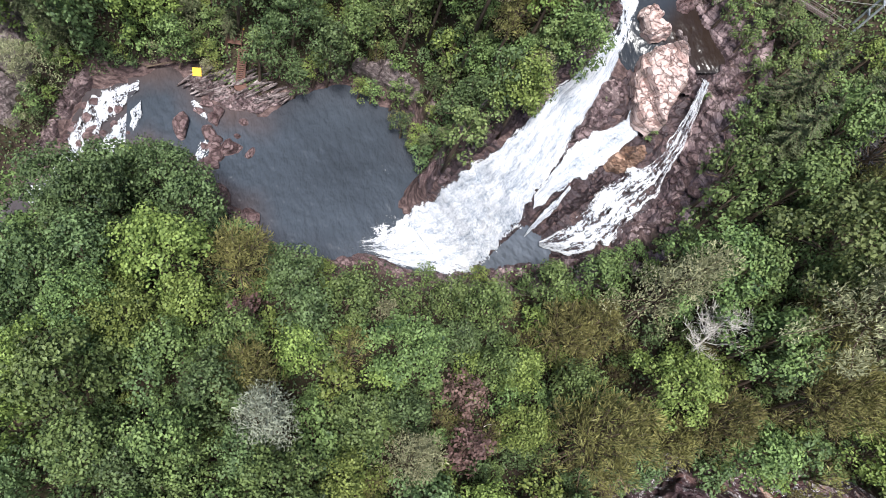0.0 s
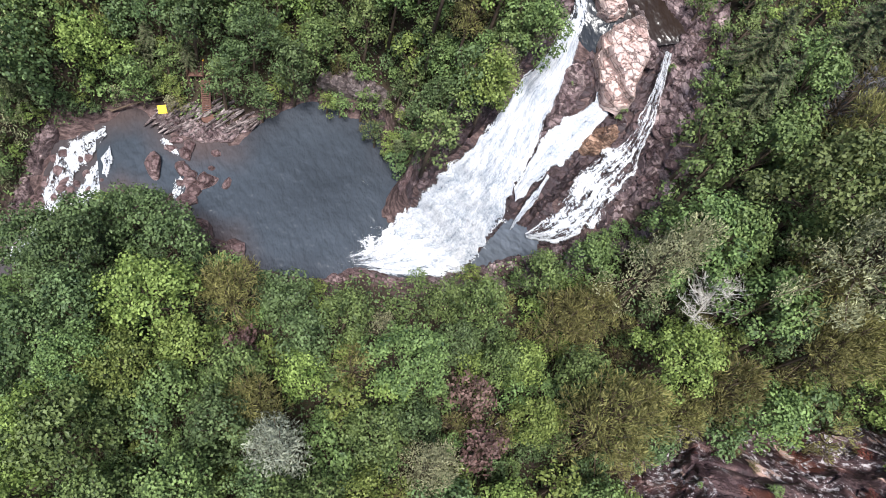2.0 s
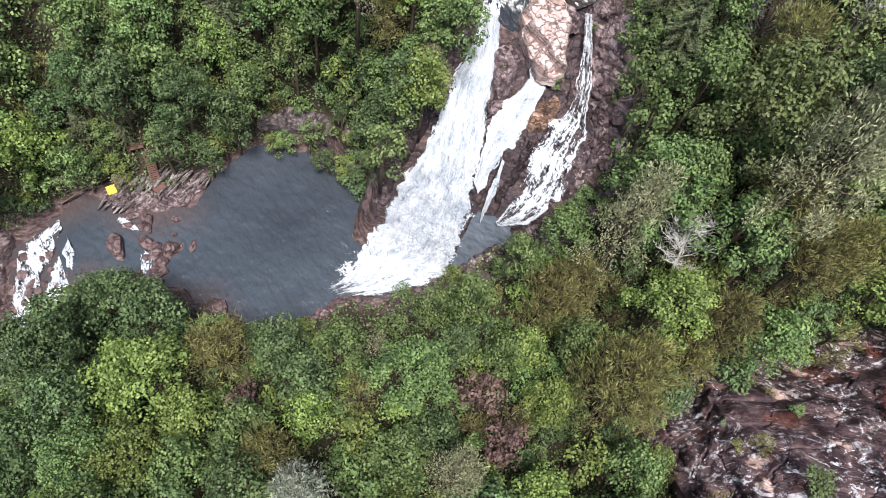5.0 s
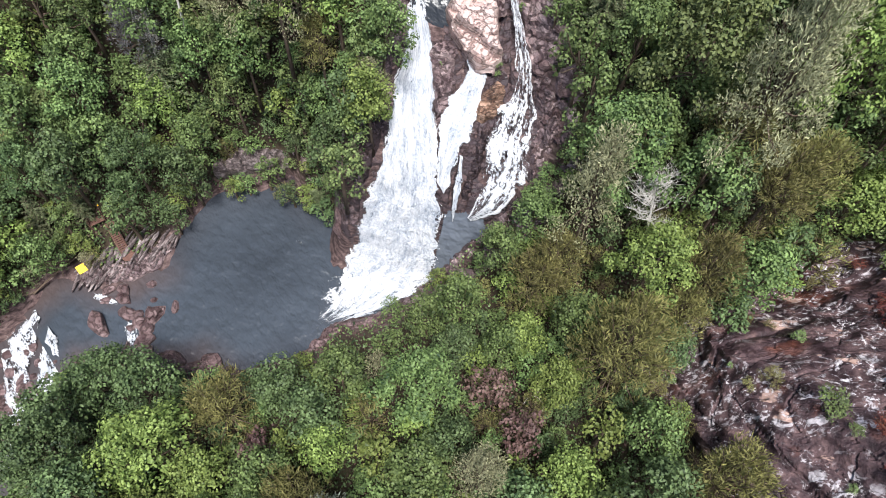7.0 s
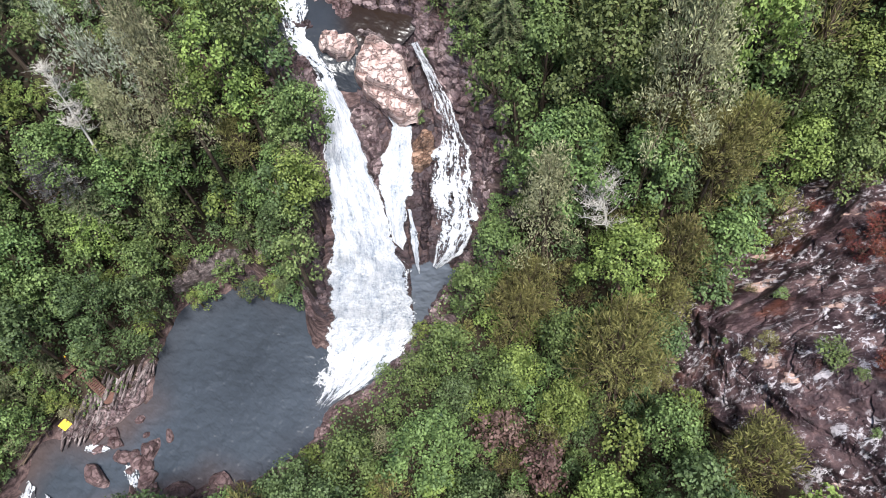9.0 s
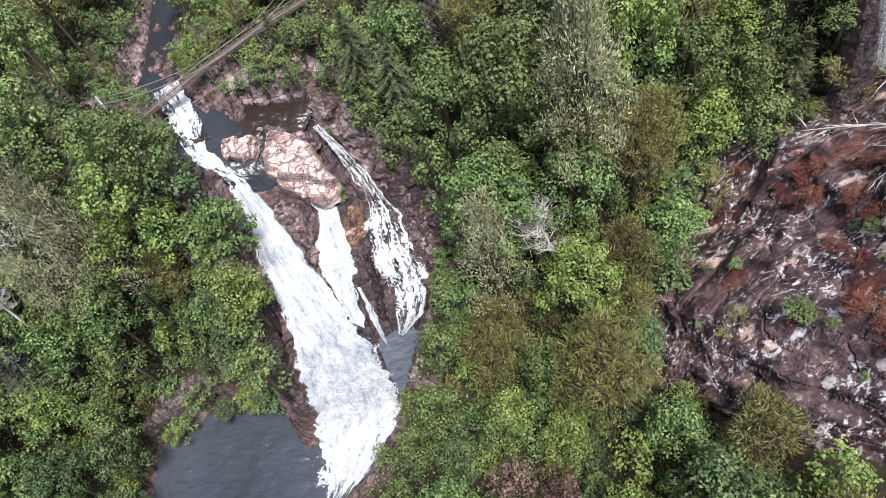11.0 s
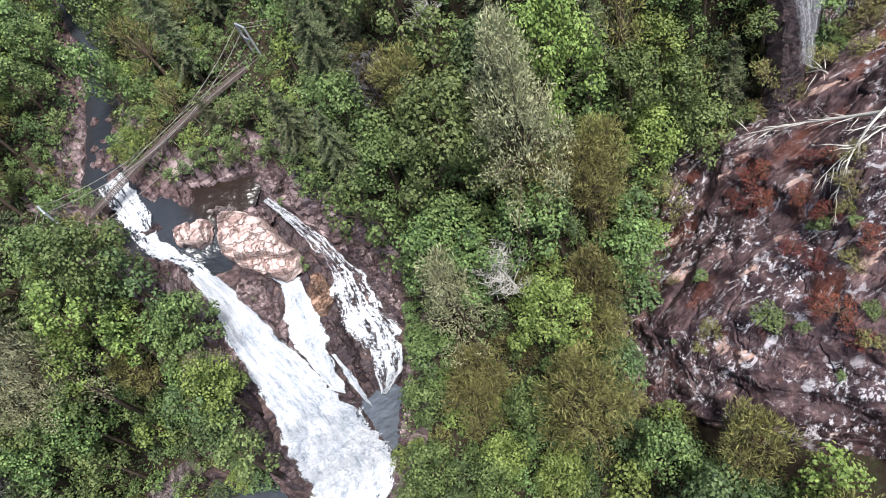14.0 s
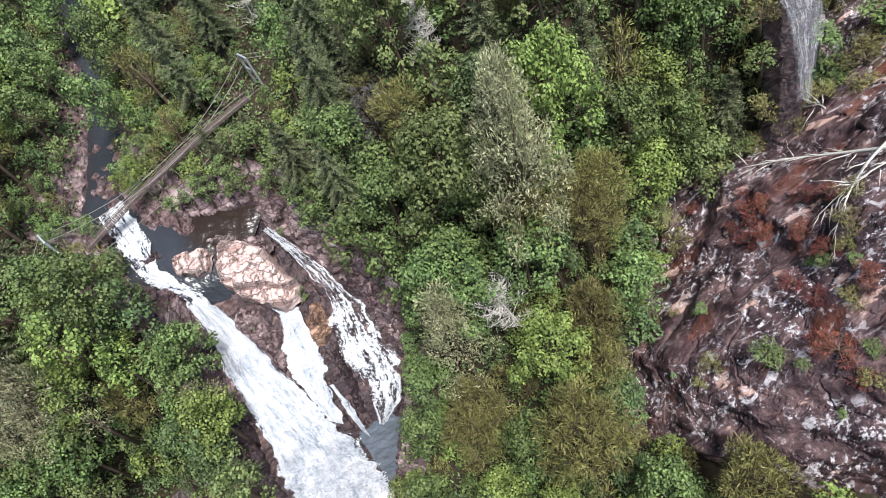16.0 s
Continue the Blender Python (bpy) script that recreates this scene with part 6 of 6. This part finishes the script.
# dead trees lying over the cliff, and plants that cling to the rock
fall_rnd = random.Random(17)
for ends, r, boughs, label in [([(0.575, 0.60), (0.589, 0.547), (0.611, 0.457), (0.630, 0.373), (0.658, 0.223)], 0.24, 16, "bleached fallen tree lying across the cliff"),
                               ([(0.60, 0.58), (0.574, 0.552), (0.536, 0.567), (0.495, 0.567), (0.48, 0.552)], 0.2, 12, "bare grey fallen tree hanging over the cliff"),
                               ([(0.56, 0.64), (0.555, 0.60), (0.54, 0.55), (0.52, 0.50)], 0.13, 10, "bare grey branch tangled on the cliff"),
                               ([(0.70, 0.36), (0.715, 0.33), (0.73, 0.29)], 0.12, 8, "small bleached dead branch on the cliff")]:
    pts = [Vector(on_cliff(u, v)) + Vector((-0.2, 0.7, 1.3)) for u, v in ends]
    pts = [Vector(p) for p in soften(resample([tuple(p) for p in pts], 14)[0], 3)]
    bm = bmesh.new()
    bole = tube(bm, pts, [r * (1 - 0.8 * k / 13) for k in range(14)], 7)
    for k in range(boughs):
        j = 3 + k % 10
        a = pts[j]
        way = (pts[j + 1] - pts[j]).normalized()
        out = (way + Vector((fall_rnd.gauss(0, 0.7), fall_rnd.gauss(0, 0.5), fall_rnd.uniform(0.0, 0.5)))).normalized() * fall_rnd.uniform(1.5, 4.2)
        e = a + out
        arm = tube(bm, [a, a.lerp(e, 0.3) + Vector((0, 0, 0.15)), a.lerp(e, 0.65) + Vector((0.1, 0.1, 0.1)), e], [0.08, 0.07, 0.045, 0.015], 5, nearest_vertex([bole[j]], e))
        for _ in range(3):
            w = fall_rnd.choice(fall_rnd.choice(arm))
            f = w.co + (out * 0.3 + Vector((fall_rnd.gauss(0, 0.5), fall_rnd.gauss(0, 0.5), fall_rnd.uniform(0, 0.5))))
            tube(bm, [w.co, w.co.lerp(f, 0.5) + Vector((0, 0, 0.05)), f], [0.03, 0.022, 0.01], 3, w)
    tagged(part("fallen_tree", bm, DEADWOOD, smooth=True), label, "fallen tree", "dead wood on the cliff")


def cliff_plant(key, u, v, r, tall=0.55):
    p = on_cliff(u, v)
    tree(key, p[0] - 0.2, p[1] + 0.4, p[2] - 1.4 * tall * r, r, fall_rnd.uniform(0, 360), fall_rnd.randrange(3), tall)


for u, v, r in [(0.577, 0.328, 2.3), (0.539, 0.388, 2.0), (0.530, 0.348, 1.8), (0.583, 0.363, 1.5), (0.511, 0.487, 2.0), (0.470, 0.567, 1.8), (0.451, 0.497, 2.0), (0.417, 0.557, 1.6), (0.345, 0.617, 2.4), (0.313, 0.627, 2.0), (0.361, 0.582, 1.5), (0.630, 0.114, 1.4), (0.414, 0.666, 1.8), (0.614, 0.288, 1.1), (0.567, 0.283, 1.1), (0.558, 0.472, 1.5), (0.545, 0.537, 1.5)]:
    cliff_plant("rust", u, v, r, 0.42)
for u, v, r in [(0.386, 0.368, 1.8), (0.376, 0.328, 1.1), (0.577, 0.099, 1.2), (0.404, 0.632, 1.6), (0.705, 0.208, 2.3), (0.498, 0.602, 2.0), (0.464, 0.602, 1.2), (0.480, 0.189, 1.0), (0.310, 0.642, 1.6), (0.160, 0.338, 2.0), (0.147, 0.199, 1.8), (0.480, 0.134, 1.1), (0.188, 0.104, 1.4), (0.533, 0.577, 1.8), (0.72, 0.12, 2.4), (0.75, 0.16, 2.6), (0.78, 0.22, 2.4), (0.74, 0.26, 1.8), (0.70, 0.30, 2.4), (0.73, 0.40, 2.2), (0.68, 0.14, 2.2), (0.78, 0.36, 2.6), (0.82, 0.32, 2.8), (0.84, 0.42, 2.6)]:
    cliff_plant("olive", u, v, r, 0.5)
for u, v, r in [(0.376, 0.497, 2.2), (0.461, 0.293, 1.2), (0.461, 0.552, 1.2), (0.470, 0.512, 0.8), (0.339, 0.661, 1.2), (0.448, 0.622, 1.0), (0.361, 0.119, 0.8), (0.348, 0.547, 1.0), (0.260, 0.288, 0.8), (0.395, 0.263, 0.5), (0.282, 0.562, 0.7), (0.77, 0.3, 2.0), (0.8, 0.25, 2.6), (0.76, 0.12, 2.4), (0.72, 0.22, 1.6), (0.81, 0.16, 2.8), (0.86, 0.3, 3.0)]:
    cliff_plant("bush", u, v, r, 0.5)
# shrubs on both sides of the wet chute
for key, x, y, z, r in [("bush", 80.0, -25.5, 42.5, 2.4), ("olive", 76.0, -25.4, 40.5, 2.6), ("bush", 72.0, -27.8, 37.0, 2.4), ("olive", 68.5, -30.4, 33.0, 2.2), ("bush", 64.5, -31.4, 27.5, 2.0), ("olive", 81.0, -32.6, 43.5, 2.6), ("bush", 75.5, -33.4, 39.5, 2.4), ("olive", 70.5, -35.6, 35.5, 2.2)]:
    tree(key, x, y, z - 1.5, r, fall_rnd.uniform(0, 360), fall_rnd.randrange(3), 0.7)
# low green tufts on the bare rock: small shrubs in place of moss
for x, y, z, r in [(30.9, 26.6, 22.6, 1.0), (30.2, 25.4, 22.2, 0.9), (29.6, 24.4, 21.6, 0.7), (23.4, 30.2, 22.0, 0.8), (22.6, 29.2, 21.6, 0.7), (37.8, 30.4, 23.2, 0.8), (36.8, 24.2, 22.2, 0.7)]:
    tree("bush", x, y, z - 0.4, r, fall_rnd.uniform(0, 360), fall_rnd.randrange(3), 0.4)


# ---- everything from the plan to its levelled place, fitted to the camera's view ----
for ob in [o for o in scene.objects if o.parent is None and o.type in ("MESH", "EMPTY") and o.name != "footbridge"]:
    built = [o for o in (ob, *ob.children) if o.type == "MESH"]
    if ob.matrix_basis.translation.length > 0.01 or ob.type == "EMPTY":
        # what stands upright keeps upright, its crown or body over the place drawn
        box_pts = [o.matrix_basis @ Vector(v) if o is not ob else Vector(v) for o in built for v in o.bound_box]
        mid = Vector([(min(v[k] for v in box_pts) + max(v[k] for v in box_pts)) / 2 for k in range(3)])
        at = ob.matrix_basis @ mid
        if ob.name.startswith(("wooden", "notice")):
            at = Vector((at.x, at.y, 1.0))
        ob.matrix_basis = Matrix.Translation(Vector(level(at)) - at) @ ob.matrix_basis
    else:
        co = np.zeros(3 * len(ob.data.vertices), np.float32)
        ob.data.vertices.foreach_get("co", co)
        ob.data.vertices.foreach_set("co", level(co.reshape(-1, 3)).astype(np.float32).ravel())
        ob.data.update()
